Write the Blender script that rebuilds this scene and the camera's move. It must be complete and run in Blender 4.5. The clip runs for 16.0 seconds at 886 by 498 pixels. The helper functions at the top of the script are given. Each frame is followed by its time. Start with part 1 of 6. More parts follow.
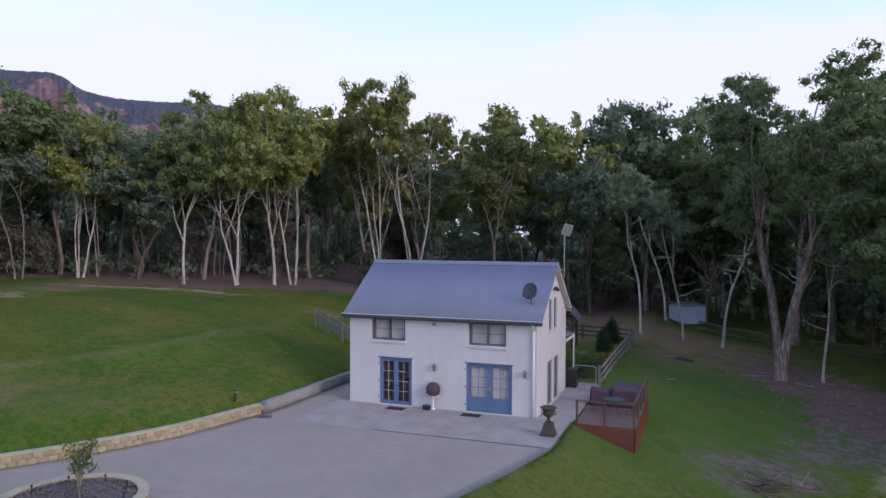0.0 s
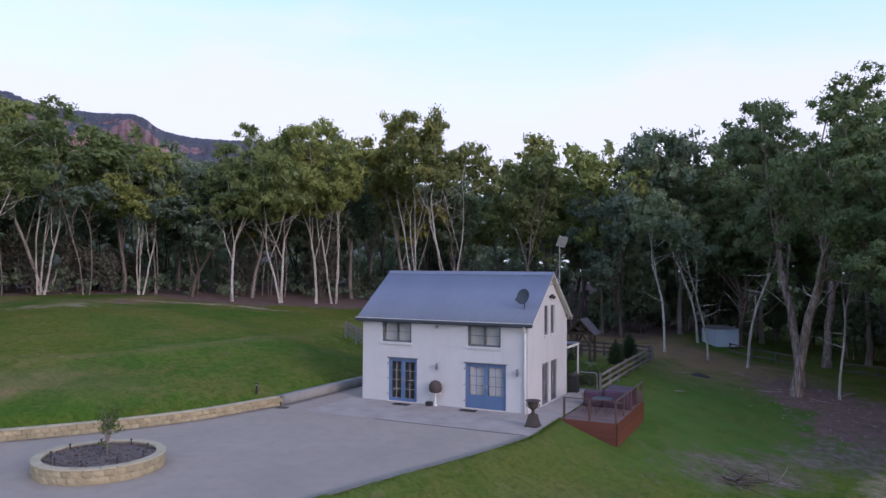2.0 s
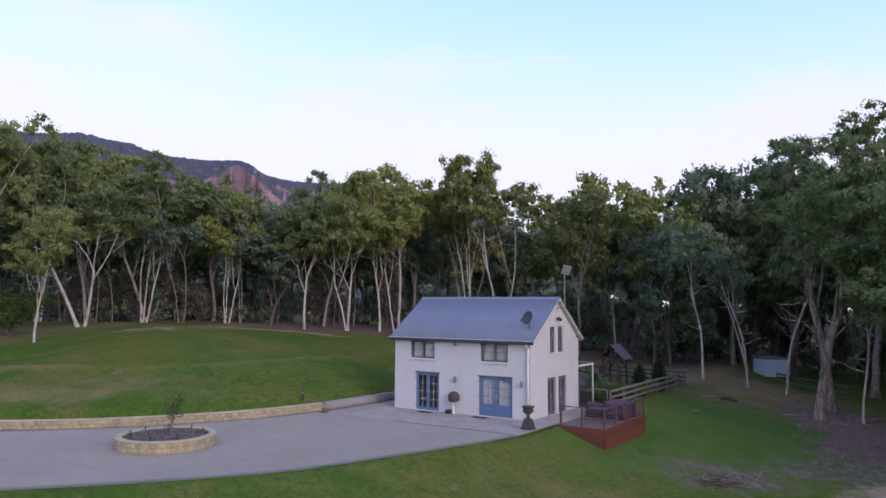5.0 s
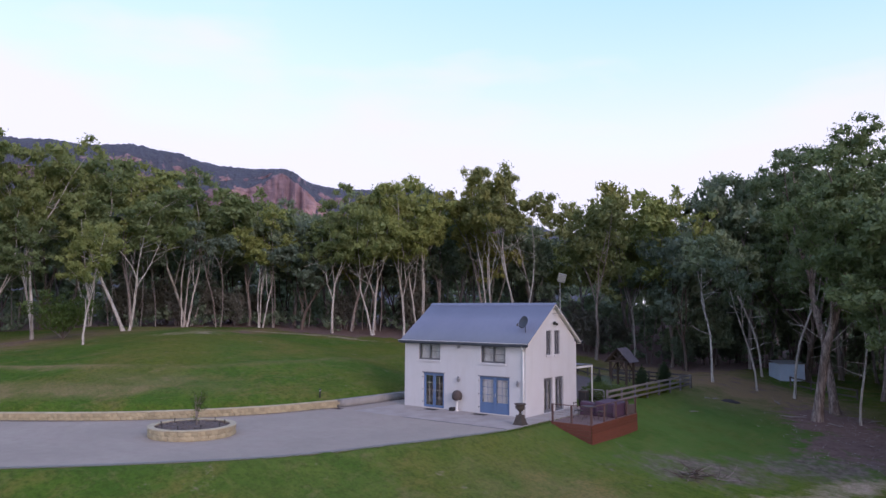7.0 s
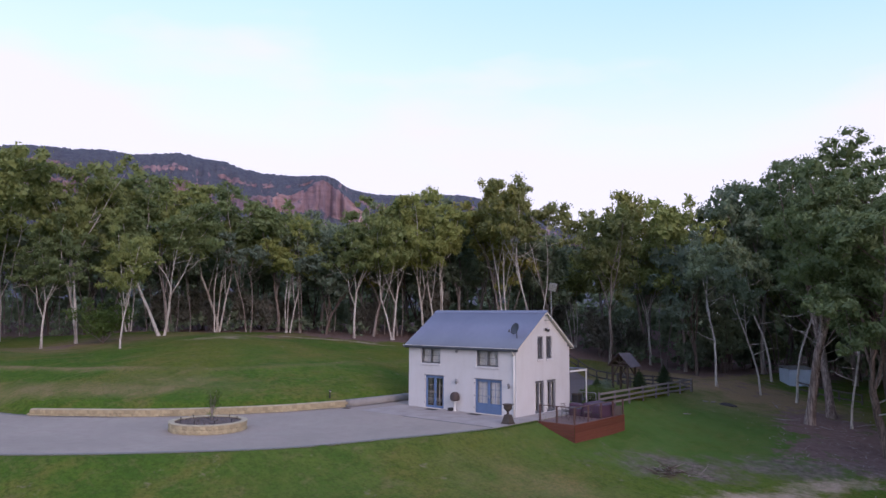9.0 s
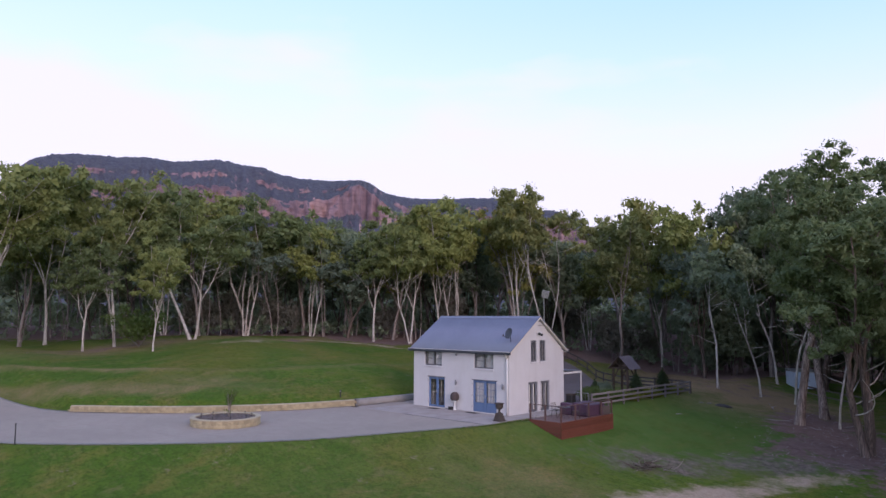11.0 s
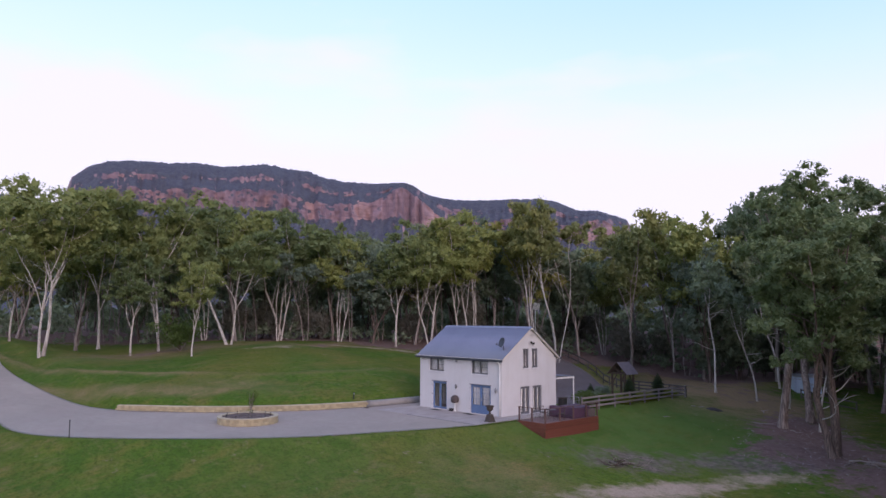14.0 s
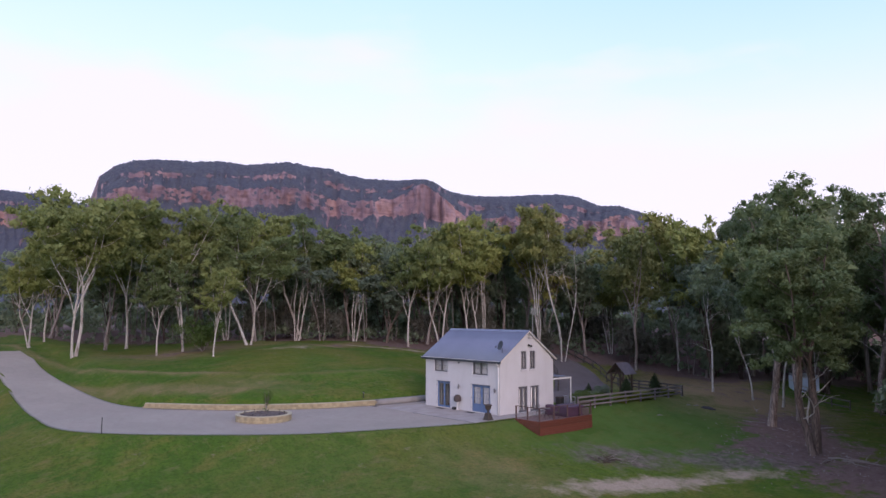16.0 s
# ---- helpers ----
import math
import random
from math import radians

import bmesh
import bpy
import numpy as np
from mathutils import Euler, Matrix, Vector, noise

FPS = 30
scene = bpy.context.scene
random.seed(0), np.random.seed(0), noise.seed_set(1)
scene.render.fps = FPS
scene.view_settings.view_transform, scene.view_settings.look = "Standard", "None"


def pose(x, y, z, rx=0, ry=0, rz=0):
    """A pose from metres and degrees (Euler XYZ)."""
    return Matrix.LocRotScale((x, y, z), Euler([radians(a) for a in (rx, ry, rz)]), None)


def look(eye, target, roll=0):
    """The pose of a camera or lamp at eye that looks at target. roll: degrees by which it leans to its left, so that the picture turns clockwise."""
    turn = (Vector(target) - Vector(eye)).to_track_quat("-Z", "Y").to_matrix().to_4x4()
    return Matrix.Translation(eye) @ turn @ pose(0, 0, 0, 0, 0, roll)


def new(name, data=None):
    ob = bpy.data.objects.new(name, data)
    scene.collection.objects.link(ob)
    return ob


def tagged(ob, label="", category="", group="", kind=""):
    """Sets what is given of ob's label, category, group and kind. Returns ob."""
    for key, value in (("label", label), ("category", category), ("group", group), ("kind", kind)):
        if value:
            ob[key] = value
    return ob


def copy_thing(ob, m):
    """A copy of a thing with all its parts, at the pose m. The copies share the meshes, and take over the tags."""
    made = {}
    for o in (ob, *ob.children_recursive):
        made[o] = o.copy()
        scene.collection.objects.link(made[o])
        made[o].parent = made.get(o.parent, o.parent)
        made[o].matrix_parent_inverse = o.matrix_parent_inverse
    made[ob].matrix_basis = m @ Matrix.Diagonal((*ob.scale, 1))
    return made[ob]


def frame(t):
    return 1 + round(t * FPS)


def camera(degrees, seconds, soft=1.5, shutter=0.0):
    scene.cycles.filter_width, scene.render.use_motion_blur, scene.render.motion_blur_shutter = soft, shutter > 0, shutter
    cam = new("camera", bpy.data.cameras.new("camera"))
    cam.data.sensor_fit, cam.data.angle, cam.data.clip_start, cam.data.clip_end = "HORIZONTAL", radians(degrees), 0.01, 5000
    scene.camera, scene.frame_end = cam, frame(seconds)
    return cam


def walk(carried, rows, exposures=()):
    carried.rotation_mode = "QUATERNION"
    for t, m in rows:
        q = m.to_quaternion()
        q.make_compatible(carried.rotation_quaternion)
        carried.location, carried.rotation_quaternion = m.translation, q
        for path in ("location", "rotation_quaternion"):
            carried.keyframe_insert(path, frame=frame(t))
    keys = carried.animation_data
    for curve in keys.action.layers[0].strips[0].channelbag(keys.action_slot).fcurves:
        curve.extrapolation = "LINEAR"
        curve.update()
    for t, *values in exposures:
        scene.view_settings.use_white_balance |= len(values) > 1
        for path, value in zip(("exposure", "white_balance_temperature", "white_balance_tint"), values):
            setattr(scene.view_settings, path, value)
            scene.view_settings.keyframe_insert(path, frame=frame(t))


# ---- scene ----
cam = camera(63.4, 16.0)
PATH = [
    (0, (6.771, -29.225, 7.667), (6.069, -27.353, 7.628), 0.2),
    (0.5, (7.745, -29.64, 7.405), (6.995, -27.785, 7.39), 0.3),
    (1, (8.615, -30.031, 7.116), (7.829, -28.192, 7.125), 0.3),
    (1.5, (9.566, -30.456, 6.789), (8.74, -28.635, 6.824), 0.3),
    (2, (10.555, -30.898, 6.517), (9.689, -29.096, 6.574), 0.4),
    (2.5, (11.469, -31.333, 6.243), (10.572, -29.547, 6.324), 0.4),
    (3, (12.492, -31.813, 5.96), (11.563, -30.044, 6.065), 0.4),
    (3.5, (13.453, -32.272, 5.838), (12.492, -30.523, 5.966), 0.4),
    (4, (14.518, -32.79, 5.822), (13.509, -31.07, 5.966), 0.4),
    (6.5, (19.531, -34.745, 5.822), (18.357, -33.135, 5.993), 0.4),
    (7, (20.404, -35.109, 5.827), (19.212, -33.512, 6.003), 0.4),
    (7.5, (21.39, -35.373, 5.857), (20.176, -33.793, 6.035), 0.4),
    (8, (22.371, -35.61, 5.913), (21.135, -34.048, 6.094), 0.4),
    (8.5, (23.418, -35.822, 5.953), (22.161, -34.278, 6.138), 0.4),
    (9, (24.555, -36.072, 5.995), (23.273, -34.548, 6.183), 0.4),
    (11.5, (29.772, -37.422, 6.276), (28.396, -35.984, 6.471), 0.3),
    (12, (30.827, -37.678, 6.394), (29.431, -36.258, 6.588), 0.3),
    (12.5, (31.873, -37.888, 6.525), (30.462, -36.484, 6.718), 0.3),
    (13, (32.81, -38.106, 6.617), (31.385, -36.716, 6.812), 0.3),
    (13.5, (33.856, -38.353, 6.813), (32.419, -36.976, 7.007), 0.3),
    (14, (34.749, -38.635, 6.914), (33.302, -37.268, 7.11), 0.3),
    (14.5, (35.685, -38.988, 7.122), (34.226, -37.633, 7.317), 0.3),
    (15, (36.614, -39.297, 7.268), (35.144, -37.954, 7.458), 0.2),
    (15.5, (37.502, -39.607, 7.422), (36.021, -38.275, 7.609), 0.2),
    (16, (38.379, -39.891, 7.614), (36.889, -38.569, 7.797), 0.2),
]
# seconds, stops, kelvin, tint
EXPOSURES = [(0.0, -0.04, 5680, 11), (1.0, -0.04, 5650, 10), (2.0, -0.04, 5640, 10), (4.0, -0.03, 5680, 12), (8.0, -0.01, 5820, 15), (12.0, -0.01, 5900, 16), (16.0, 0.0, 5980, 16)]
walk(cam, [(t, look(eye, target, roll)) for t, eye, target, roll in PATH], EXPOSURES)

# ---- world and sun ----
SUN_AZ, SUN_EL = radians(-22.0), radians(20.0)   # from +x, seen from above; height
world = bpy.data.worlds.new("dusk_sky")
scene.world = world
world.use_nodes = True
wt = world.node_tree
wt.nodes.clear()


def wnode(kind, **props):
    n = wt.nodes.new(kind)
    for k, v in props.items():
        n.inputs[k].default_value = v
    return n


out = wnode("ShaderNodeOutputWorld")
bg = wnode("ShaderNodeBackground")
sky = wnode("ShaderNodeTexSky")
sky.sky_type = "NISHITA"
sky.sun_disc = False
sky.sun_elevation = SUN_EL
sky.sun_rotation = radians(90) - SUN_AZ
tc = wnode("ShaderNodeTexCoord")
sep = wnode("ShaderNodeSeparateXYZ")
wt.links.new(tc.outputs["Generated"], sep.inputs[0])
# thin dusk haze: pale rose at the horizon, clear blue overhead
ramp = wnode("ShaderNodeValToRGB")
els = ramp.color_ramp.elements
els[0].position, els[0].color = 0.0, (0.87, 0.80, 0.875, 1)
els[1].position, els[1].color = 1.0, (0.42, 0.42, 0.66, 1)
for p, c in ((0.15, (0.89, 0.82, 0.90, 1)), (0.25, (0.85, 0.865, 0.945, 1)), (0.33, (0.74, 0.87, 0.955, 1)), (0.42, (0.60, 0.80, 0.945, 1)), (0.62, (0.44, 0.54, 0.82, 1))):
    e = els.new(p)
    e.color = c
wt.links.new(sep.outputs["Z"], ramp.inputs[0])
# soft cloud bank low in the sky, with a ragged top; clearer and bluer to the north-east
noise_t = wnode("ShaderNodeTexNoise", Scale=2.2, Detail=4.0, Roughness=0.5)
squash = wnode("ShaderNodeMapping")
squash.inputs["Scale"].default_value = (1, 1, 3.5)
wt.links.new(tc.outputs["Generated"], squash.inputs[0])
wt.links.new(squash.outputs[0], noise_t.inputs["Vector"])
east = wnode("ShaderNodeVectorMath")
east.operation = "DOT_PRODUCT"
east.inputs[1].default_value = (0.34, 0.94, 0.0)
wt.links.new(tc.outputs["Generated"], east.inputs[0])


def wmath(op, a, b):
    n = wnode("ShaderNodeMath")
    n.operation = op
    for i, x in enumerate((a, b)):
        if isinstance(x, (int, float)):
            n.inputs[i].default_value = x
        else:
            wt.links.new(x, n.inputs[i])
    return n.outputs[0]


def wremap(v, a, b, c, d):
    n = wnode("ShaderNodeMapRange")
    for i, x in enumerate((a, b, c, d)):
        n.inputs[i + 1].default_value = x
    wt.links.new(v, n.inputs[0])
    return n.outputs[0]


clear = wmath("MULTIPLY", wremap(east.outputs["Value"], 0.25, 0.92, 0, 1), wremap(sep.outputs["Z"], 0.22, 0.40, 0, 0.55))
bmix = wnode("ShaderNodeMix")
bmix.data_type = "RGBA"
bmix.inputs[7].default_value = (0.36, 0.62, 0.90, 1)
wt.links.new(clear, bmix.inputs[0])
wt.links.new(ramp.outputs[0], bmix.inputs[6])
edge_z = wmath("ADD", sep.outputs["Z"], wremap(noise_t.outputs["Fac"], 0.3, 0.7, 0.11, -0.11))
edge_z = wmath("ADD", edge_z, wremap(east.outputs["Value"], 0.2, 0.9, -0.05, 0.03))
cmix = wnode("ShaderNodeMix")
cmix.data_type = "RGBA"
cmix.inputs[7].default_value = (0.89, 0.82, 0.90, 1)
wt.links.new(wremap(edge_z, 0.21, 0.30, 0.95, 0.0), cmix.inputs[0])
wt.links.new(bmix.outputs[2], cmix.inputs[6])
gain = wnode("ShaderNodeMix")
gain.data_type, gain.blend_type = "RGBA", "ADD"
gain.inputs[0].default_value = 0.006
wt.links.new(cmix.outputs[2], gain.inputs[6])
wt.links.new(sky.outputs[0], gain.inputs[7])
wt.links.new(gain.outputs[2], bg.inputs[0])
bg.inputs[1].default_value = 1.12
wt.links.new(bg.outputs[0], out.inputs[0])

sun = new("sun", bpy.data.lights.new("sun", "SUN"))
sun.data.energy, sun.data.angle, sun.data.color = 2.0, radians(30), (1.0, 0.74, 0.63)
sun.matrix_world = look((math.cos(SUN_AZ) * math.cos(SUN_EL) * 50, math.sin(SUN_AZ) * math.cos(SUN_EL) * 50, math.sin(SUN_EL) * 50), (0, 0, 0))

# ---- materials ----


class Nodes:
    """A small builder of node materials."""

    def __init__(self, name, rough=0.7, metal=0.0):
        self.m = bpy.data.materials.new(name)
        self.m.use_nodes = True
        self.t = self.m.node_tree
        self.t.nodes.clear()
        self.out = self.t.nodes.new("ShaderNodeOutputMaterial")
        self.b = self.t.nodes.new("ShaderNodeBsdfPrincipled")
        self.b.inputs["Roughness"].default_value = rough
        self.b.inputs["Metallic"].default_value = metal
        self.t.links.new(self.b.outputs[0], self.out.inputs[0])
        self.co = self.t.nodes.new("ShaderNodeTexCoord")
        self.geo = self.t.nodes.new("ShaderNodeNewGeometry")

    def link(self, a, b):
        self.t.links.new(a, b)

    def noise(self, scale, detail=4.0, rough=0.55, stretch=None, world=False):
        n = self.t.nodes.new("ShaderNodeTexNoise")
        n.inputs["Scale"].default_value, n.inputs["Detail"].default_value, n.inputs["Roughness"].default_value = scale, detail, rough
        src = self.geo.outputs["Position"] if world else self.co.outputs["Object"]
        if stretch:
            mp = self.t.nodes.new("ShaderNodeMapping")
            mp.inputs["Scale"].default_value = stretch
            self.link(src, mp.inputs[0])
            src = mp.outputs[0]
        self.link(src, n.inputs["Vector"])
        return n.outputs["Fac"]

    def remap(self, v, a, b, c=0.0, d=1.0):
        n = self.t.nodes.new("ShaderNodeMapRange")
        for i, x in enumerate((a, b, c, d)):
            n.inputs[i + 1].default_value = x
        self.link(v, n.inputs[0])
        return n.outputs[0]

    def math(self, op, a, b):
        n = self.t.nodes.new("ShaderNodeMath")
        n.operation = op
        for i, x in enumerate((a, b)):
            if isinstance(x, (int, float)):
                n.inputs[i].default_value = x
            else:
                self.link(x, n.inputs[i])
        return n.outputs[0]

    def mix(self, f, a, b, blend="MIX"):
        n = self.t.nodes.new("ShaderNodeMix")
        n.data_type, n.blend_type = "RGBA", blend
        for i, x in ((0, f), (6, a), (7, b)):
            if isinstance(x, (int, float)):
                n.inputs[i].default_value = x
            elif isinstance(x, tuple):
                n.inputs[i].default_value = (*x, 1)
            else:
                self.link(x, n.inputs[i])
        return n.outputs[2]

    def attr(self, name):
        n = self.t.nodes.new("ShaderNodeAttribute")
        n.attribute_name = name
        return n.outputs["Fac"]

    def rand(self):
        return self.t.nodes.new("ShaderNodeObjectInfo").outputs["Random"]

    def island(self):
        return self.geo.outputs["Random Per Island"]

    def color(self, c):
        if isinstance(c, tuple):
            self.b.inputs["Base Color"].default_value = (*c, 1)
        else:
            self.link(c, self.b.inputs["Base Color"])
        return self

    def bump(self, h, strength=0.3, dist=0.02):
        n = self.t.nodes.new("ShaderNodeBump")
        n.inputs["Strength"].default_value, n.inputs["Distance"].default_value = strength, dist
        self.link(h, n.inputs["Height"])
        self.link(n.outputs[0], self.b.inputs["Normal"])
        return self


def stained(name, c, dark, rough=0.7, metal=0.0, s1=1.2, s2=35.0, bump=0.25, dist=0.01, vary=0.0, stretch=None, world=True, amount=0.6):
    """A surface with large stains and a fine grain."""
    n = Nodes(name, rough, metal)
    big = n.remap(n.noise(s1, 5, 0.6, stretch, world), 0.4, 0.72, 0, amount)
    fine = n.noise(s2, 4, 0.6, stretch, world)
    col = n.mix(big, c, dark)
    col = n.mix(n.remap(fine, 0.3, 0.7, 0, 0.35), col, tuple(x * 0.7 for x in c))
    if vary:
        col = n.mix(n.remap(n.rand(), 0, 1, 0, vary), col, tuple(x * 0.55 for x in c))
    return n.color(col).bump(fine, bump, dist).m


n = Nodes("white_painted_brick", 0.85)
sp = n.t.nodes.new("ShaderNodeSeparateXYZ")
cb = n.t.nodes.new("ShaderNodeCombineXYZ")
n.link(n.geo.outputs["Position"], sp.inputs[0])
n.link(n.math("ADD", sp.outputs["X"], sp.outputs["Y"]), cb.inputs[0])
n.link(sp.outputs["Z"], cb.inputs[1])
bk = n.t.nodes.new("ShaderNodeTexBrick")
bk.inputs["Scale"].default_value, bk.inputs["Mortar Size"].default_value, bk.inputs["Mortar Smooth"].default_value = 1.0, 0.008, 0.6
bk.inputs["Brick Width"].default_value, bk.inputs["Row Height"].default_value = 0.24, 0.086
n.link(cb.outputs[0], bk.inputs["Vector"])
big = n.remap(n.noise(0.8, 5, 0.6, None, True), 0.4, 0.72, 0, 0.35)
drip = n.remap(n.noise(2.2, 4, 0.6, (1, 1, 0.12), True), 0.52, 0.75, 0, 0.22)
fine = n.noise(14, 4, 0.6, None, True)
col = n.mix(big, (0.595, 0.585, 0.603), (0.48, 0.465, 0.472))
col = n.mix(drip, col, (0.42, 0.40, 0.39))
col = n.mix(n.math("MULTIPLY", bk.outputs["Fac"], 0.30), col, (0.42, 0.41, 0.42))
n.color(col).bump(n.math("SUBTRACT", n.math("MULTIPLY", fine, 0.5), bk.outputs["Fac"]), 0.5, 0.012)
M_RENDER = n.m
M_TRIM = stained("cream_trim", (0.70, 0.66, 0.60), (0.55, 0.5, 0.45), 0.6, s2=20, bump=0.1)
M_ROOF = stained("blue_grey_steel", (0.22, 0.245, 0.33), (0.18, 0.20, 0.275), 0.42, 0.3, s1=0.5, s2=8, bump=0.05, stretch=(1, 0.3, 0.3))
M_GUTTER = stained("dark_blue_grey_steel", (0.055, 0.065, 0.085), (0.04, 0.045, 0.06), 0.5, 0.2, bump=0.05)
M_BLUE = stained("blue_paint", (0.115, 0.185, 0.345), (0.085, 0.135, 0.25), 0.5, s2=25, bump=0.08)
M_FRAME = stained("slate_grey_paint", (0.135, 0.14, 0.16), (0.10, 0.105, 0.125), 0.5, bump=0.06)
M_MUNTIN = stained("pale_bead", (0.46, 0.44, 0.42), (0.34, 0.32, 0.31), 0.6, bump=0.05)
M_WHITE = stained("white_paint", (0.74, 0.73, 0.72), (0.6, 0.58, 0.56), 0.5, bump=0.05)
M_CURTAIN = stained("net_curtain", (0.55, 0.55, 0.57), (0.42, 0.42, 0.44), 0.9, s2=60, bump=0.1)
M_INSIDE = stained("room_paint", (0.35, 0.33, 0.31), (0.28, 0.26, 0.24), 0.9)
M_CONCRETE = stained("broom_concrete", (0.395, 0.358, 0.335), (0.26, 0.23, 0.215), 0.85, s1=0.9, s2=40, bump=0.2, amount=0.85)
M_RAMP = stained("weathered_concrete", (0.29, 0.28, 0.27), (0.15, 0.145, 0.14), 0.9, s1=1.5, s2=30, bump=0.3, amount=0.8)
M_STONE = stained("split_sandstone", (0.47, 0.40, 0.255), (0.25, 0.20, 0.125), 0.9, s1=3.0, s2=18, bump=0.8, dist=0.03, vary=0.75, amount=0.75)
M_CAP = stained("sandstone_cap", (0.50, 0.45, 0.325), (0.33, 0.285, 0.20), 0.85, s1=2.0, s2=20, bump=0.4, vary=0.4, amount=0.8)
M_DECK = stained("red_stained_timber", (0.175, 0.056, 0.038), (0.085, 0.030, 0.024), 0.5, s1=2, s2=22, bump=0.2, vary=0.75, stretch=(1, 1, 6))
M_POST = stained("dark_stained_timber", (0.11, 0.06, 0.055), (0.07, 0.04, 0.036), 0.6, s2=22, bump=0.2)
M_DECKTOP = stained("worn_deck_timber", (0.19, 0.125, 0.12), (0.13, 0.085, 0.08), 0.6, s1=2, s2=22, bump=0.2, vary=0.4)
M_WOOD = stained("weathered_grey_timber", (0.25, 0.228, 0.228), (0.15, 0.133, 0.13), 0.85, s1=2, s2=18, bump=0.4, vary=0.5, stretch=(3, 3, 0.6))
M_RUSTIC = stained("dark_rustic_timber", (0.085, 0.058, 0.045), (0.045, 0.032, 0.026), 0.85, s1=3, s2=18, bump=0.4, vary=0.4)
M_IRON = stained("cast_iron", (0.085, 0.07, 0.062), (0.045, 0.035, 0.03), 0.7, 0.3, s1=5, s2=30, bump=0.3)
M_BLACK = stained("black_plastic", (0.02, 0.02, 0.022), (0.015, 0.015, 0.015), 0.5, bump=0.05)
M_RUBBER = stained("door_mat_fibre", (0.03, 0.028, 0.025), (0.02, 0.018, 0.016), 0.95, s2=90, bump=0.5)
M_STEEL = stained("galvanised_steel", (0.42, 0.43, 0.45), (0.32, 0.32, 0.33), 0.45, 0.6, bump=0.05)
M_SHED = stained("pale_blue_steel", (0.56, 0.66, 0.82), (0.46, 0.54, 0.68), 0.5, 0.1, bump=0.05)
M_COVER = stained("purple_vinyl_cover", (0.075, 0.035, 0.068), (0.045, 0.024, 0.042), 0.6, s2=12, bump=0.4)
M_WICKER = stained("dark_wicker", (0.085, 0.066, 0.064), (0.045, 0.034, 0.032), 0.7, s2=60, bump=0.6)
M_MULCH = stained("grey_bark_mulch", (0.17, 0.15, 0.15), (0.07, 0.06, 0.06), 0.95, s1=6, s2=22, bump=1.0, dist=0.05)
M_SHINGLE = stained("grey_timber_shingle", (0.155, 0.135, 0.15), (0.09, 0.075, 0.08), 0.85, s1=3, s2=25, bump=0.4, vary=0.4)
M_LOG = stained("fallen_dead_wood", (0.30, 0.26, 0.24), (0.16, 0.13, 0.12), 0.9, s1=3, s2=20, bump=0.4, vary=0.4)
M_DARKWOOD = stained("dark_weathered_timber", (0.105, 0.088, 0.082), (0.06, 0.05, 0.045), 0.85, s1=2, s2=18, bump=0.4, vary=0.4)
M_ASH = stained("dark_ash_and_mulch", (0.055, 0.05, 0.052), (0.03, 0.027, 0.027), 0.95, s1=6, s2=25, bump=1.0, dist=0.05)
M_PEWTER = stained("pewter_metal", (0.26, 0.26, 0.28), (0.16, 0.16, 0.17), 0.5, 0.5, s1=6, s2=30, bump=0.1)
M_PALE = stained("pale_shed_timber", (0.33, 0.29, 0.27), (0.22, 0.18, 0.17), 0.9, s1=4, s2=30, bump=0.3)

n = Nodes("window_glass", 0.03)
n.color((0.92, 0.95, 0.97))
n.b.inputs["Transmission Weight"].default_value = 1.0
n.b.inputs["IOR"].default_value = 1.45
M_GLASS = n.m

# lawn: mown green, worn straw patches, bare earth under the trees
n = Nodes("lawn_and_earth", 0.95)
broad = n.noise(0.09, 4, 0.6, None, True)
mid = n.noise(0.55, 5, 0.65, (1, 1, 0.2), True)
fine = n.noise(7.0, 5, 0.75, None, True)
green = n.mix(n.remap(mid, 0.35, 0.7), (0.056, 0.120, 0.013), (0.096, 0.158, 0.018))
green = n.mix(n.remap(broad, 0.44, 0.64, 0, 0.7), green, (0.150, 0.145, 0.022))
green = n.mix(n.remap(n.noise(0.35, 6, 0.75, (1, 0.5, 1), True), 0.5, 0.66, 0, 0.7), green, (0.200, 0.158, 0.045))
green = n.mix(n.remap(n.noise(3.5, 4, 0.7, None, True), 0.45, 0.7, 0, 0.7), green, (0.034, 0.068, 0.007))
dry = n.math("ADD", n.remap(n.noise(1.1, 5, 0.7, (1, 0.6, 1), True), 0.55, 0.8, 0, 0.55), n.math("MULTIPLY", n.attr("straw"), n.remap(mid, 0.32, 0.58, 0.25, 0.9)))
wisp = n.noise(1.3, 6, 0.8, (0.3, 1.5, 1), True)
green = n.mix(n.remap(wisp, 0.54, 0.72, 0, 0.38), green, (0.215, 0.185, 0.070))
green = n.mix(dry, green, (0.270, 0.195, 0.110))
green = n.mix(n.remap(fine, 0.4, 0.75, 0, 0.5), green, (0.040, 0.070, 0.009))
# saturated green near the deck, with the blue of shade put into the colour
green = n.mix(n.math("MULTIPLY", n.attr("shade_green"), n.remap(mid, 0.3, 0.6, 0.25, 0.75)), green, n.mix(n.remap(fine, 0.35, 0.7), (0.060, 0.138, 0.026), (0.112, 0.172, 0.042)))
lump = n.noise(2.2, 6, 0.7, None, True)
earth = n.mix(n.remap(lump, 0.35, 0.65), (0.140, 0.092, 0.083), (0.210, 0.148, 0.134))
earth = n.mix(n.remap(fine, 0.55, 0.75), earth, (0.22, 0.175, 0.16))
litter = n.mix(n.remap(lump, 0.38, 0.62), (0.100, 0.078, 0.070), (0.215, 0.180, 0.165))
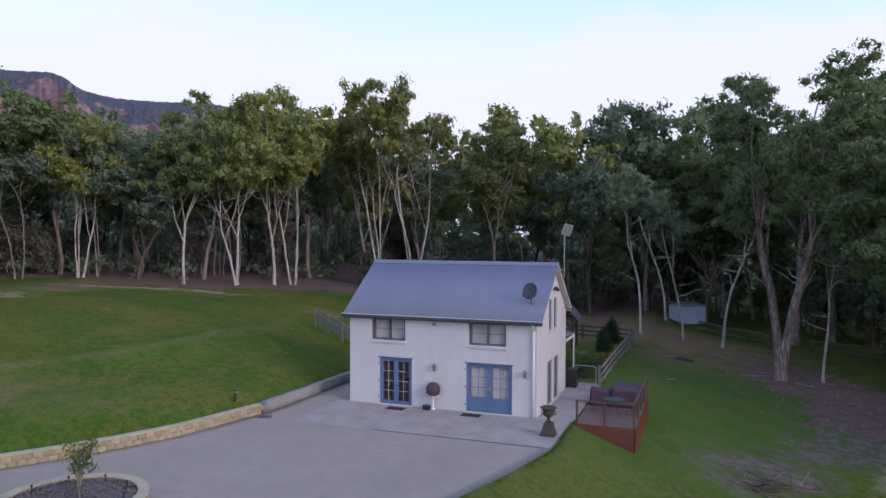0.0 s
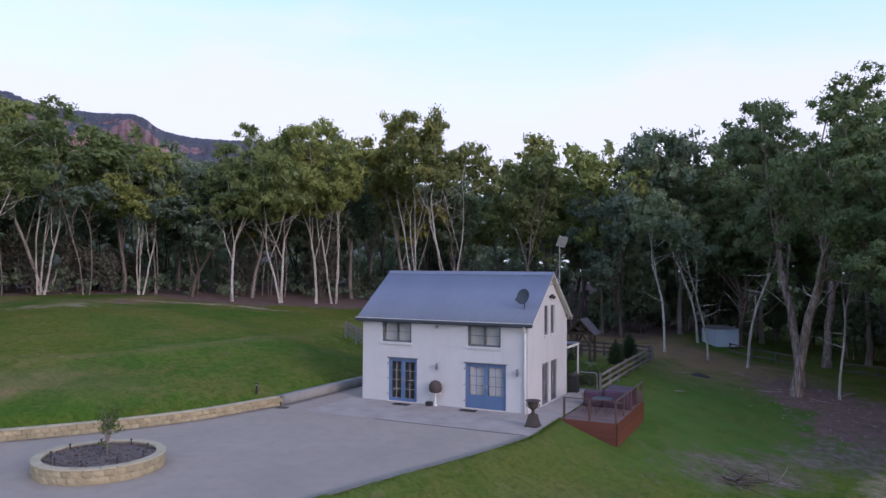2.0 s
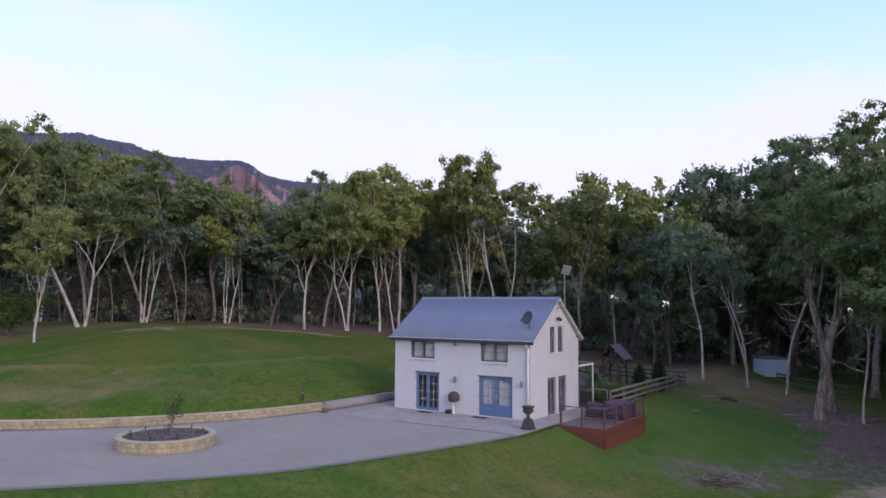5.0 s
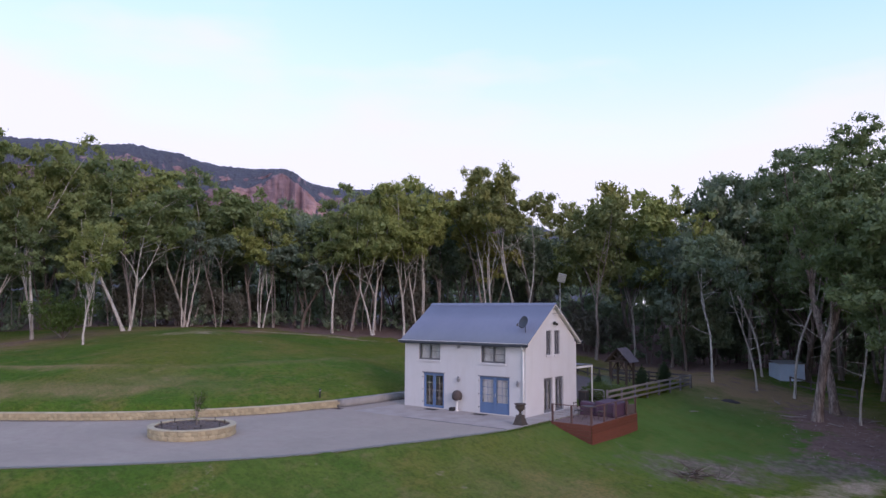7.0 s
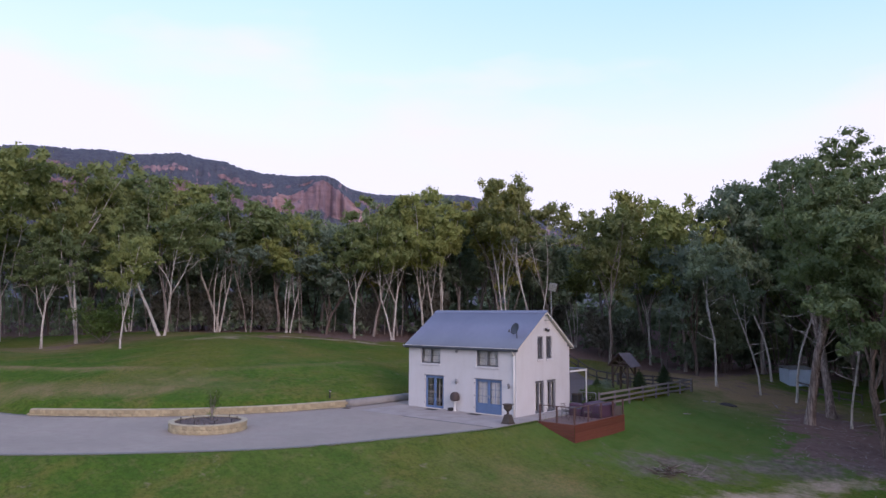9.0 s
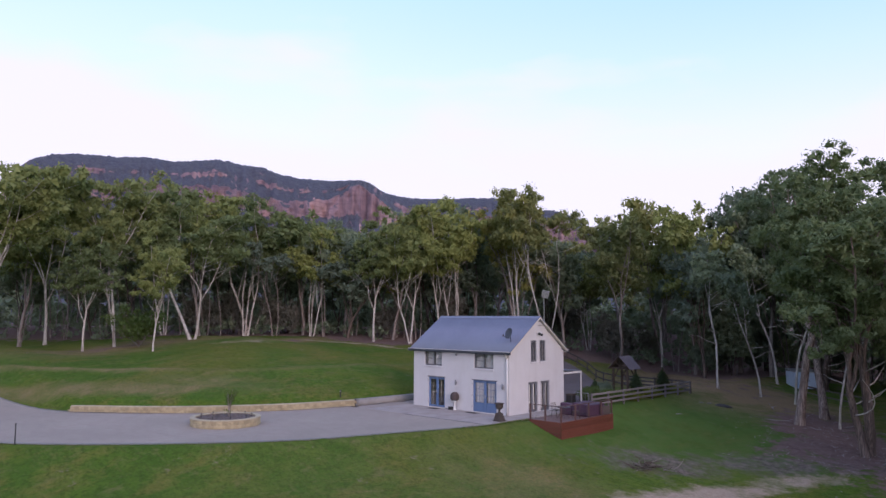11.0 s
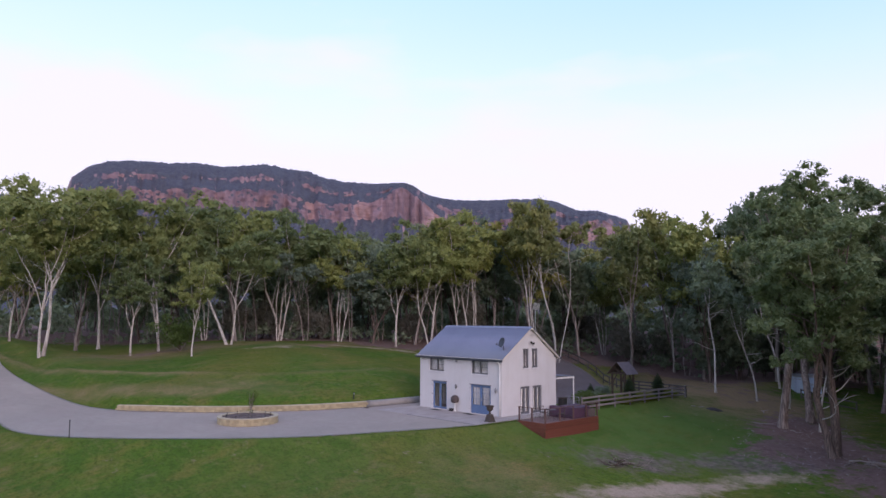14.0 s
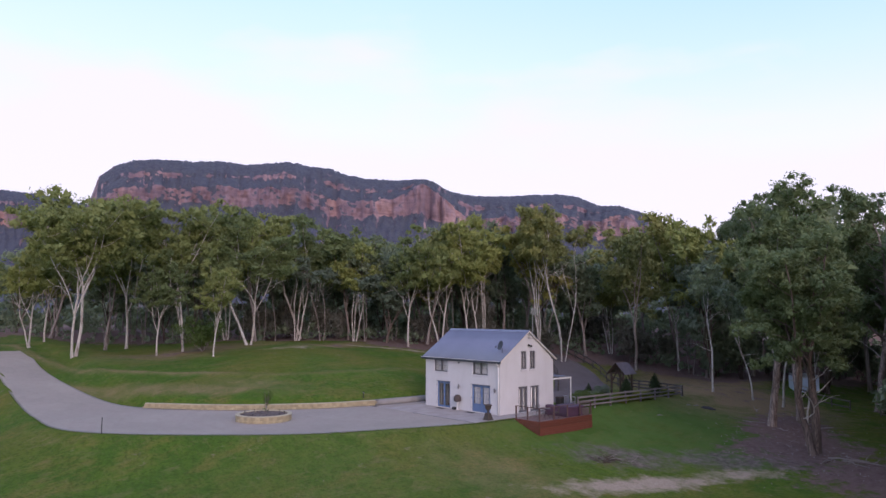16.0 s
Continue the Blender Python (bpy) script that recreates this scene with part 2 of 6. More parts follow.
litter = n.mix(n.remap(fine, 0.5, 0.75, 0, 0.5), litter, (0.28, 0.24, 0.22))
sand = n.mix(n.remap(fine, 0.35, 0.7), (0.43, 0.36, 0.27), (0.28, 0.22, 0.17))
edge = n.remap(n.noise(0.8, 6, 0.7, None, True), 0.3, 0.7, -0.45, 0.45)
col = n.mix(n.remap(n.math("ADD", n.attr("soil"), edge), 0.35, 0.65), green, earth)
col = n.mix(n.remap(n.math("ADD", n.attr("litter"), edge), 0.35, 0.95, 0, 0.85), col, litter)
col = n.mix(n.remap(n.math("ADD", n.attr("sand"), edge), 0.30, 1.0), col, sand)
n.color(col).bump(n.math("ADD", fine, n.math("MULTIPLY", lump, 1.5)), 0.8, 0.08)
n.b.inputs["Specular IOR Level"].default_value = 0.15
M_LAWN = n.m

# crushed stone of the forecourt and the drive
n = Nodes("crushed_stone", 0.95)
a = n.noise(0.16, 4, 0.6, None, True)
b = n.noise(2.0, 5, 0.6, None, True)
c = n.noise(30.0, 3, 0.7, None, True)
col = n.mix(n.remap(a, 0.35, 0.7), (0.318, 0.282, 0.242), (0.405, 0.356, 0.306))
col = n.mix(n.remap(n.noise(0.45, 5, 0.65, None, True), 0.45, 0.68, 0, 0.5), col, (0.40, 0.325, 0.290))
col = n.mix(n.remap(b, 0.45, 0.75, 0, 0.5), col, (0.26, 0.225, 0.20))
wv = n.t.nodes.new("ShaderNodeTexWave")
wv.wave_type, wv.rings_direction = "RINGS", "Z"
wv.inputs["Scale"].default_value, wv.inputs["Distortion"].default_value, wv.inputs["Detail"].default_value = 0.22, 2.5, 3
shift = n.t.nodes.new("ShaderNodeMapping")
shift.inputs["Location"].default_value = (8.5, 9.5, 0)
n.link(n.geo.outputs["Position"], shift.inputs[0])
n.link(shift.outputs[0], wv.inputs["Vector"])
col = n.mix(n.remap(wv.outputs["Fac"], 0.8, 1.0, 0, 0.10), col, (0.27, 0.215, 0.20))
col = n.mix(n.remap(c, 0.35, 0.7, 0, 0.45), col, (0.235, 0.205, 0.175))
n.color(col).bump(c, 0.5, 0.02)
M_GRAVEL = n.m
M_TRACK = stained("grey_track_gravel", (0.145, 0.12, 0.115), (0.095, 0.078, 0.07), 0.95, s1=0.8, s2=20, bump=0.5, dist=0.02, amount=0.5)


def leaf_material(name, a, b, c):
    n = Nodes(name, 0.6)
    col = n.mix(n.remap(n.island(), 0, 1, 0.15, 0.85), a, b)
    col = n.mix(n.remap(n.rand(), 0, 1, 0, 0.95), col, c)
    n.color(col)
    n.b.inputs["Specular IOR Level"].default_value = 0.3
    tr = n.t.nodes.new("ShaderNodeBsdfTranslucent")
    n.link(n.mix(0.5, col, (0.16, 0.20, 0.03)), tr.inputs[0])
    mx = n.t.nodes.new("ShaderNodeMixShader")
    mx.inputs[0].default_value = 0.38
    n.link(n.b.outputs[0], mx.inputs[1])
    n.link(tr.outputs[0], mx.inputs[2])
    n.link(mx.outputs[0], n.out.inputs[0])
    return n.m


L_GUM = leaf_material("gum_leaves", (0.219, 0.262, 0.082), (0.377, 0.397, 0.127), (0.150, 0.201, 0.093))
L_DARK = leaf_material("dark_gum_leaves", (0.172, 0.225, 0.140), (0.314, 0.360, 0.195), (0.149, 0.199, 0.157))
L_NEAR = leaf_material("grey_green_gum_leaves", (0.120, 0.171, 0.085), (0.231, 0.287, 0.130), (0.127, 0.175, 0.098))
L_OLIVE = leaf_material("olive_leaves", (0.239, 0.244, 0.074), (0.377, 0.360, 0.120), (0.170, 0.201, 0.089))
L_UNDER = leaf_material("brown_undergrowth_leaves", (0.140, 0.148, 0.124), (0.233, 0.234, 0.190), (0.153, 0.152, 0.143))
L_BUSH = leaf_material("bush_leaves", (0.070, 0.130, 0.028), (0.120, 0.180, 0.040), (0.080, 0.120, 0.040))
L_CONE = leaf_material("cypress_leaves", (0.020, 0.038, 0.018), (0.034, 0.056, 0.025), (0.024, 0.044, 0.020))
L_LIME = leaf_material("lime_hedge_leaves", (0.14, 0.17, 0.02), (0.20, 0.21, 0.03), (0.12, 0.16, 0.02))
L_BLADE = leaf_material("grass_blades", (0.070, 0.145, 0.022), (0.115, 0.185, 0.032), (0.085, 0.150, 0.028))


def bark(name, pale, tan, dark, share, shaggy=0.0):
    n = Nodes(name, 0.88)
    v = n.noise(1.6, 5, 0.65, (1.8, 1.8, 0.28))
    f = n.noise(7.0, 5, 0.65, (2.4, 2.4, 0.16))
    col = n.mix(n.remap(v, share, share + 0.16), pale, tan)
    col = n.mix(n.remap(f, 0.48 - shaggy, 0.66 - shaggy, 0, 0.8 + shaggy), col, dark)
    return n.color(col).bump(f, 0.7, 0.05).m


B_PALE = bark("pale_gum_bark", (0.52, 0.49, 0.46), (0.28, 0.24, 0.215), (0.13, 0.105, 0.09), 0.47)
B_GREY = bark("grey_gum_bark", (0.28, 0.245, 0.23), (0.18, 0.145, 0.13), (0.06, 0.045, 0.04), 0.46)
B_BROWN = bark("shaggy_brown_bark", (0.235, 0.178, 0.155), (0.125, 0.09, 0.075), (0.06, 0.045, 0.04), 0.45, 0.07)
B_ROSE = bark("peeling_gum_bark", (0.42, 0.345, 0.315), (0.23, 0.17, 0.15), (0.06, 0.045, 0.04), 0.43, 0.06)
B_DARK = bark("dark_bark", (0.13, 0.10, 0.085), (0.08, 0.06, 0.05), (0.04, 0.03, 0.025), 0.45)

# sandstone scarp: rock on the steep bands, woodland on the ledges
n = Nodes("hazed_scarp_rock_and_woods", 0.95)
sepn = n.t.nodes.new("ShaderNodeSeparateXYZ")
n.link(n.geo.outputs["Normal"], sepn.inputs[0])
steep = n.remap(n.math("ADD", sepn.outputs["Z"], n.math("ADD", n.remap(n.noise(0.034, 5, 0.65, None, True), 0.3, 0.7, -0.25, 0.2), n.remap(n.noise(0.010, 4, 0.6, None, True), 0.3, 0.7, -0.22, 0.22))), 0.36, 0.52)
streak = n.noise(0.06, 6, 0.7, (1, 1, 0.16), True)
layer = n.noise(0.085, 4, 0.6, (0.15, 0.15, 1.6), True)
patch = n.noise(0.021, 4, 0.6, (1, 1, 0.6), True)
# distance haze is mixed into the base colours: mauve rock, blue-grey woods
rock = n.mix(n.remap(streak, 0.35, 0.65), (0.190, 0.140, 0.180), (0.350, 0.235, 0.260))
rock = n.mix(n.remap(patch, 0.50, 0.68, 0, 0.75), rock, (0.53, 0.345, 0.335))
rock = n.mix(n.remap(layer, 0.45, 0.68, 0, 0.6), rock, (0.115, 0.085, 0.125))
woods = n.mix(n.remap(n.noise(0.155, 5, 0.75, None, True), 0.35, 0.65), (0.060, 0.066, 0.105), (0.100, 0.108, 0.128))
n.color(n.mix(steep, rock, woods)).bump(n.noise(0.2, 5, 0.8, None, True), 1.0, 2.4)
M_SCARP = n.m

# ---- building helpers ----


def part(name, bm, material, parent=None, label="", smooth=False):
    """Links a bmesh as one mesh object."""
    me = bpy.data.meshes.new(name)
    bmesh.ops.recalc_face_normals(bm, faces=bm.faces)
    bm.to_mesh(me)
    bm.free()
    if smooth:
        me.shade_smooth()
    me.materials.append(material)
    ob = new(name, me)
    if parent:
        ob.parent = parent
    if label:
        ob["label"] = label
    return ob


def share(name, me, parent, m):
    """Another object on the same mesh data."""
    ob = new(name, me)
    ob.parent = parent
    ob.matrix_basis = m
    return ob


def from_arrays(name, v, f, material, parent=None, smooth=False):
    me = bpy.data.meshes.new(name)
    v, f = np.asarray(v, np.float32), np.asarray(f, np.int32)
    me.vertices.add(len(v))
    me.vertices.foreach_set("co", v.ravel())
    me.loops.add(f.size)
    me.loops.foreach_set("vertex_index", f.ravel())
    me.polygons.add(len(f))
    me.polygons.foreach_set("loop_start", np.arange(0, f.size, f.shape[1], dtype=np.int32))
    me.update(calc_edges=True)
    me.validate()
    if smooth:
        me.shade_smooth()
    me.materials.append(material)
    ob = new(name, me)
    if parent:
        ob.parent = parent
    return ob


def empty(name, m, label, category, group="", kind=""):
    ob = new(name)
    ob.matrix_basis = m
    return tagged(ob, label, category, group, kind)


def box(bm, x0, x1, y0, y1, z0, z1, bevel=0.0):
    made = bmesh.ops.create_cube(bm, size=1)["verts"]
    for v in made:
        v.co = Vector((x0 + (v.co.x + 0.5) * (x1 - x0), y0 + (v.co.y + 0.5) * (y1 - y0), z0 + (v.co.z + 0.5) * (z1 - z0)))
    if bevel:
        bmesh.ops.bevel(bm, geom=list({e for v in made for e in v.link_edges}), offset=bevel, segments=1, affect="EDGES")
    return bm


def boxes(*rows, bevel=0.0):
    bm = bmesh.new()
    for r in rows:
        box(bm, *r, bevel=bevel)
    return bm


def rod(bm, a, b, r0, r1=None, sides=8):
    """A round bar from a to b."""
    a, b = Vector(a), Vector(b)
    r1 = r0 if r1 is None else r1
    turn = (b - a).to_track_quat("Z", "Y").to_matrix().to_4x4()
    m = Matrix.Translation((a + b) / 2) @ turn
    bmesh.ops.create_cone(bm, cap_ends=True, segments=sides, radius1=r0, radius2=r1, depth=(b - a).length, matrix=m)
    return bm


def lathe(profile, sides=20):
    """A turned body from (radius, height) pairs."""
    bm = bmesh.new()
    rings = []
    for r, z in profile:
        rings.append([bm.verts.new((r * math.cos(2 * math.pi * i / sides), r * math.sin(2 * math.pi * i / sides), z)) for i in range(sides)])
    for p, q in zip(rings, rings[1:]):
        for i in range(sides):
            bm.faces.new((p[i], p[(i + 1) % sides], q[(i + 1) % sides], q[i]))
    bm.faces.new(rings[0][::-1])
    bm.faces.new(rings[-1])
    return bm



# ---- lie of the land ----

def curve(pts, n=8):
    """Points along a smooth line through a few corners."""
    p = [np.array(q, float) for q in pts]
    p = [2 * p[0] - p[1]] + p + [2 * p[-1] - p[-2]]
    out = []
    for a, b, c, d in zip(p, p[1:], p[2:], p[3:]):
        for i in range(n):
            t = i / n
            out.append(0.5 * (2 * b + (c - a) * t + (2 * a - 5 * b + 4 * c - d) * t * t + (3 * b - a - 3 * c + d) * t ** 3))
    return np.array(out + [p[-2]])
def side(x, y, line):
    """Signed distance from a line, positive on its left."""
    best = np.full(np.shape(x), 1e9); sign = np.ones(np.shape(x))
    for a, b in zip(line, line[1:]):
        e = b - a; L = e @ e
        t = np.clip(((x - a[0]) * e[0] + (y - a[1]) * e[1]) / L, 0, 1)
        dx, dy = x - a[0] - t * e[0], y - a[1] - t * e[1]
        d = np.hypot(dx, dy)
        c = e[0] * (y - a[1]) - e[1] * (x - a[0])
        m = d < best - 1e-9
        best = np.where(m, d, best); sign = np.where(m, np.where(c > 0, 1, -1), sign)
    return best * sign
def ease(v, a, b):
    t = np.clip((v - a) / (b - a), 0, 1)
    return t * t * (3 - 2 * t)
EDGE = curve([(1.5, 60), (1.5, 20), (1.5, 0), (1.5, -4.6), (0, -10.1), (-3, -17.2), (-7.6, -23), (-12, -26.4), (-17, -27.3), (-30, -26.6), (-60, -24)], 6)
BANK = curve([(-10.9, 60), (-10.9, 20), (-10.9, 4), (-11.1, -3.4), (-12.5, -8.6), (-16, -14.2), (-21.4, -19), (-28, -21), (-40, -21.8), (-60, -20)], 6)
def ground_z(x, y):
    """Height of the ground near the house: level forecourt, bank to the west, slope to the south-east."""
    x, y = np.asarray(x, float), np.asarray(y, float)
    dr = np.maximum(side(x, y, EDGE), 0)
    dl = np.maximum(-side(x, y, BANK), 0)
    amp = 3.6 - 1.4 * ease(y, 4, 20)
    drive = np.minimum(0.18 * np.log1p(np.exp(np.clip((-x - 23) / 1.5, -30, 30))), 4.0) * (1 - ease(y, -17, -9))
    step = 0.42 * ease(dl, 0.35, 0.85) * ease(y, -19.6, -18.6) * (1 - ease(y, 4, 9))
    return drive * np.exp(-dl / 10) + step + 4.5 * (1 - np.exp(-dl / 14)) - amp * (1 - np.exp(-dr / 8))


def far_fade(x, y):
    return ease(np.hypot(x + 5, y - 5), 110, 260)


def land_z(x, y):
    """Height of the ground, also far off."""
    f = far_fade(x, y)
    return ground_z(x, y) * (1 - f) + 1.0 * f


def zat(x, y):
    return float(land_z(np.array([x]), np.array([y]))[0])


# the last corners, from (22, 17), run out of view to shade the slope
FRONT = curve([(-95, -30), (-72, -14), (-52, -2), (-46, 8), (-39, 15), (-32, 20), (-27.5, 27), (-20, 34), (-10, 43), (-3, 40), (2, 52), (13, 52), (17, 36), (22, 17), (27, 5), (36, -5), (62, -12)], 5)


def spot(x, y, cx, cy, rx, ry, a=0.0):
    c, s = math.cos(radians(a)), math.sin(radians(a))
    u, v = (x - cx) * c + (y - cy) * s, -(x - cx) * s + (y - cy) * c
    return np.clip(1.35 - np.hypot(u / rx, v / ry) * 0.85, 0, 1)


# one sheet of ground out to the horizon, fine near the house
ax = np.concatenate([-np.geomspace(3200, 66, 26), np.arange(-65, 46, 0.6), np.geomspace(46.5, 3200, 28)])
ay = np.concatenate([-np.geomspace(3200, 46, 26), np.arange(-45, 61, 0.6), np.geomspace(61.5, 3200, 28)])
gx, gy = np.meshgrid(ax, ay)
gz = land_z(gx, gy)
rng = np.random.default_rng(4)
court = np.minimum(-side(gx, gy, EDGE), side(gx, gy, BANK))
under = ease(court, 0.8, 1.5) * ((gy < 8) & (gx > -75))
slab = ((gx > -9.4) & (gx < 1.5) & (gy > -4.2) & (gy < 8.5)).astype(float)
TERRACE = curve([(-60, -22), (-40.6, -20.4), (-34, -18.6), (-28.7, -15.8), (-23.2, -11.2), (-19.4, -6.7), (-18.2, -0.8), (-18.2, 6), (-19.5, 12)], 6)
gz = gz + 0.13 * np.exp(-(side(gx, gy, TERRACE) / 0.5) ** 2)
near = np.hypot(gx + 5, gy - 5) < 130
gz = gz + np.where(near, 0.05 * np.sin(gx * 0.7 + 1.3 * np.sin(gy * 0.31)) * np.sin(gy * 0.53), 0) * (1 - np.maximum(under, slab)) * (np.minimum(np.abs(court), 3) / 3)
gz = gz - 0.14 * np.maximum(under, slab)
gz = gz + 0.05 * np.exp(-((side(gx, gy, EDGE) - 0.15) / 0.5) ** 2) * (gy < -4.4) * (gx > -52)
nx, ny = len(ax), len(ay)
verts = np.stack([gx.ravel(), gy.ravel(), gz.ravel()], 1)
idx = np.arange(nx * ny).reshape(ny, nx)
quads = np.stack([idx[:-1, :-1].ravel(), idx[:-1, 1:].ravel(), idx[1:, 1:].ravel(), idx[1:, :-1].ravel()], 1)
ground = from_arrays("ground", verts, quads, M_LAWN, smooth=True)
tagged(ground, "mown green lawn with worn straw patches and bare earth", "ground", kind="structure")
wood_edge = side(gx, gy, FRONT)
bare = 4.0 * ease(-gx, 36, 44) - 2.6 * ease(-gx, 14, 20) * (1 - ease(-gx, 32, 40))
soil = ease(wood_edge, -3.5 + bare, 2.0 + bare) * 0.95 * (1 - 0.8 * ease(gx, 3, 8) * ease(gy, 26, 32))
soil = np.maximum(soil, ease(gy, 25, 30) * ease(gx, -14, -6) * 0.32 * (1 - ease(gx, 2, 9) * 0.3))
soil = np.maximum(soil, spot(gx, gy, 12.5, 21, 3.6, 8, 20) * 0.9)
soil = np.maximum(soil, spot(gx, gy, 15.5, 15.5, 4.5, 5) * 0.95)
soil = np.maximum(soil, spot(gx, gy, 22, 12, 5, 5) * 0.8)
soil = np.maximum(soil, spot(gx, gy, -37, 9.5, 1.6, 7, 25) * 0.4)
soil = np.maximum(soil, spot(gx, gy, -43, -8, 3.5, 8, 10) * 0.45)
litter = np.maximum(spot(gx, gy, 8.8, 2.8, 2.6, 4.6, -35), spot(gx, gy, 13.2, 9.0, 2.2, 5.0, -55)) * 0.85
sandy = np.maximum(spot(gx, gy, 12.8, -0.6, 1.3, 6.2, -20) * 1.1, spot(gx, gy, 15.3, 7.2, 0.9, 3.2, -35) * 0.85)
sandy = np.maximum(sandy, spot(gx, gy, -33.5, 13.2, 0.8, 7.5, -62) * 0.8)
sandy = np.maximum(sandy, spot(gx, gy, -33, 0.5, 1.6, 3.2, -20) * 0.5)
lip = np.abs(side(gx, gy, TERRACE))
straw = np.clip(1.3 - lip / 0.5, 0, 1.1) * (0.35 + 0.45 * ease(-gx, 19, 26))
straw = np.maximum(straw, np.clip(1.2 - np.abs(side(gx, gy, TERRACE) + 4.2) / 1.3, 0, 0.7) * (gx < -18))
straw = np.maximum(straw, spot(gx, gy, -19, -10.5, 4, 1.6, 40) * 0.45)
straw = np.maximum(straw, np.maximum(spot(gx, gy, -37, 9.5, 2, 7, 25), spot(gx, gy, -42, -6, 5, 9, 10)) * 1.0)
straw = np.maximum(straw, spot(gx, gy, 7, -8, 4.5, 3.0, 20) * 0.5)
straw = np.maximum(straw, spot(gx, gy, 6, 24, 5, 5) * 0.9)
straw = np.maximum(straw, spot(gx, gy, -2, 30, 11, 6, -10) * 1.3)
straw = np.maximum(straw, spot(gx, gy, 4, -14, 12, 8, -60) * 0.12)
tan = np.maximum(spot(gx, gy, 3.5, 31, 8, 5, -20), spot(gx, gy, -7, 42, 6, 9, 30))
straw = np.maximum(straw, tan * 2.2)
# where the east slope's grass colour carries the green and blue shade tint
shade_green = np.maximum(spot(gx, gy, 5, 9, 5, 11, -15), spot(gx, gy, 10, 12, 4, 6)) * 1.2 * (1 - np.minimum(tan, 1))
shade_green = np.minimum(shade_green, 1)
for key, val in (("shade_green", shade_green), ("straw", straw), ("soil", soil), ("litter", litter), ("sand", sandy)):
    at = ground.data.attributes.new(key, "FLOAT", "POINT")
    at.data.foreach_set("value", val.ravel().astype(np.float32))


def ribbon(name, left, right, rows, material, lift, label, category):
    """A surface between two lines that follows the ground."""
    f = []
    k = np.linspace(0, 1, rows + 1)[None, :, None]
    p = (left[:, None, :] * (1 - k) + right[:, None, :] * k).reshape(-1, 2)
    v = np.column_stack([p, land_z(p[:, 0], p[:, 1]) + lift])
    n = rows + 1
    for i in range(len(left) - 1):
        for k in range(rows):
            f.append((i * n + k, i * n + k + 1, (i + 1) * n + k + 1, (i + 1) * n + k))
    # the borders turn down into the ground
    m = len(left)
    low = v.copy()
    low[:, 2] -= 0.35
    v = np.concatenate([v, low])
    for i in range(m - 1):
        for k in (0, n - 1):
            a, b = i * n + k, (i + 1) * n + k
            f.append((a, b, b + m * n, a + m * n))
    ob = from_arrays(name, v, f, material, smooth=False)
    return tagged(ob, label, category, kind="structure")


court_in = curve([(-10.75, 5), (-10.95, 0), (-11.15, -3.4), (-12.55, -8.5), (-16.0, -14.05), (-21.45, -18.95), (-28, -21.1), (-40, -22), (-52, -21)], 8)
court_out = curve([(1.45, 5), (1.45, -1.5), (1.35, -4.6), (-0.2, -10.0), (-3.2, -17.05), (-12.1, -26.05), (-22, -26.9), (-40, -26.0), (-52, -24.7)], 8)
ribbon("road", court_in, court_out, 24, M_GRAVEL, 0.035, "pinkish grey crushed stone forecourt and curving driveway", "driveway")


# ---- distant scarp ----
def scarp(name, a0, a1, dist, top, seed, label, bluff=lambda a: 0.0):
    """A wooded sandstone tableland: apron, cliff, ledge, upper cliff, wooded cap. Angles in degrees about the house."""
    na, prof = 520, [(-0.85, 0.0), (-0.35, 0.22), (0.05, 0.42), (0.28, 0.555), (0.41, 0.655), (0.42, 0.69), (0.428, 0.725), (0.436, 0.76), (0.47, 0.78), (0.57, 0.835), (0.60, 0.872), (0.66, 0.905), (0.76, 0.955), (0.90, 1.0), (1.0, 1.0)]
    us = np.interp(np.linspace(0, len(prof) - 1, 79), range(len(prof)), [p[0] for p in prof])
    hs = np.interp(np.linspace(0, len(prof) - 1, 79), range(len(prof)), [p[1] for p in prof])
    rng = np.random.default_rng(int(seed))
    v, f = [], []
    for i in range(na + 1):
        t = i / na
        deg = a0 + (a1 - a0) * t
        a = radians(deg)
        h = float(top(deg))
        k = bluff(deg)
        wob = noise.fractal(Vector((t * 14, seed, 0)), 0.8, 2.1, 5)
        dip = noise.fractal(Vector((t * 9, 4.0, seed)), 0.8, 2.0, 4)
        for u, q in zip(us, hs):
            rough = noise.fractal(Vector((t * 60, q * 5, seed)), 0.7, 2.0, 5)
            body = 1 - 0.9 * float(ease(q, 0.84, 0.97))
            face = float(ease(q, 0.62, 0.68) * (1 - ease(q, 0.87, 0.90)))
            d = dist - 243 * (1 - u) - (35 * wob * (0.4 + 0.6 * q) - 12 * rough) * body + 5.2 * face * noise.fractal(Vector((t * 230, q * 2.5, seed)), 0.9, 2.1, 3)
            lift = k * float(ease(q, 0.645, 0.757) * (1 - ease(q, 0.80, 1.0)))
            z = h * (q + lift) * (1 + 0.07 * dip * float(ease(q, 0.2, 0.5) * (1 - ease(q, 0.72, 0.88))))
            z += 0.95 * noise.fractal(Vector((t * 160, u * 25, seed + 3)), 0.8, 2.0, 4) * (0.2 + q)
            z += rng.uniform(-1.2, 1.5) * (1 - face) * (q > 0.4)
            v.append((10 + d * math.cos(a), -35 + d * math.sin(a), z - 4))
    n = len(us)
    for i in range(na):
        for k in range(n - 1):
            f.append((i * n + k, i * n + k + 1, (i + 1) * n + k + 1, (i + 1) * n + k))
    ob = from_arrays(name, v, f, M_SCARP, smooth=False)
    return tagged(ob, label, "mountain", kind="structure")


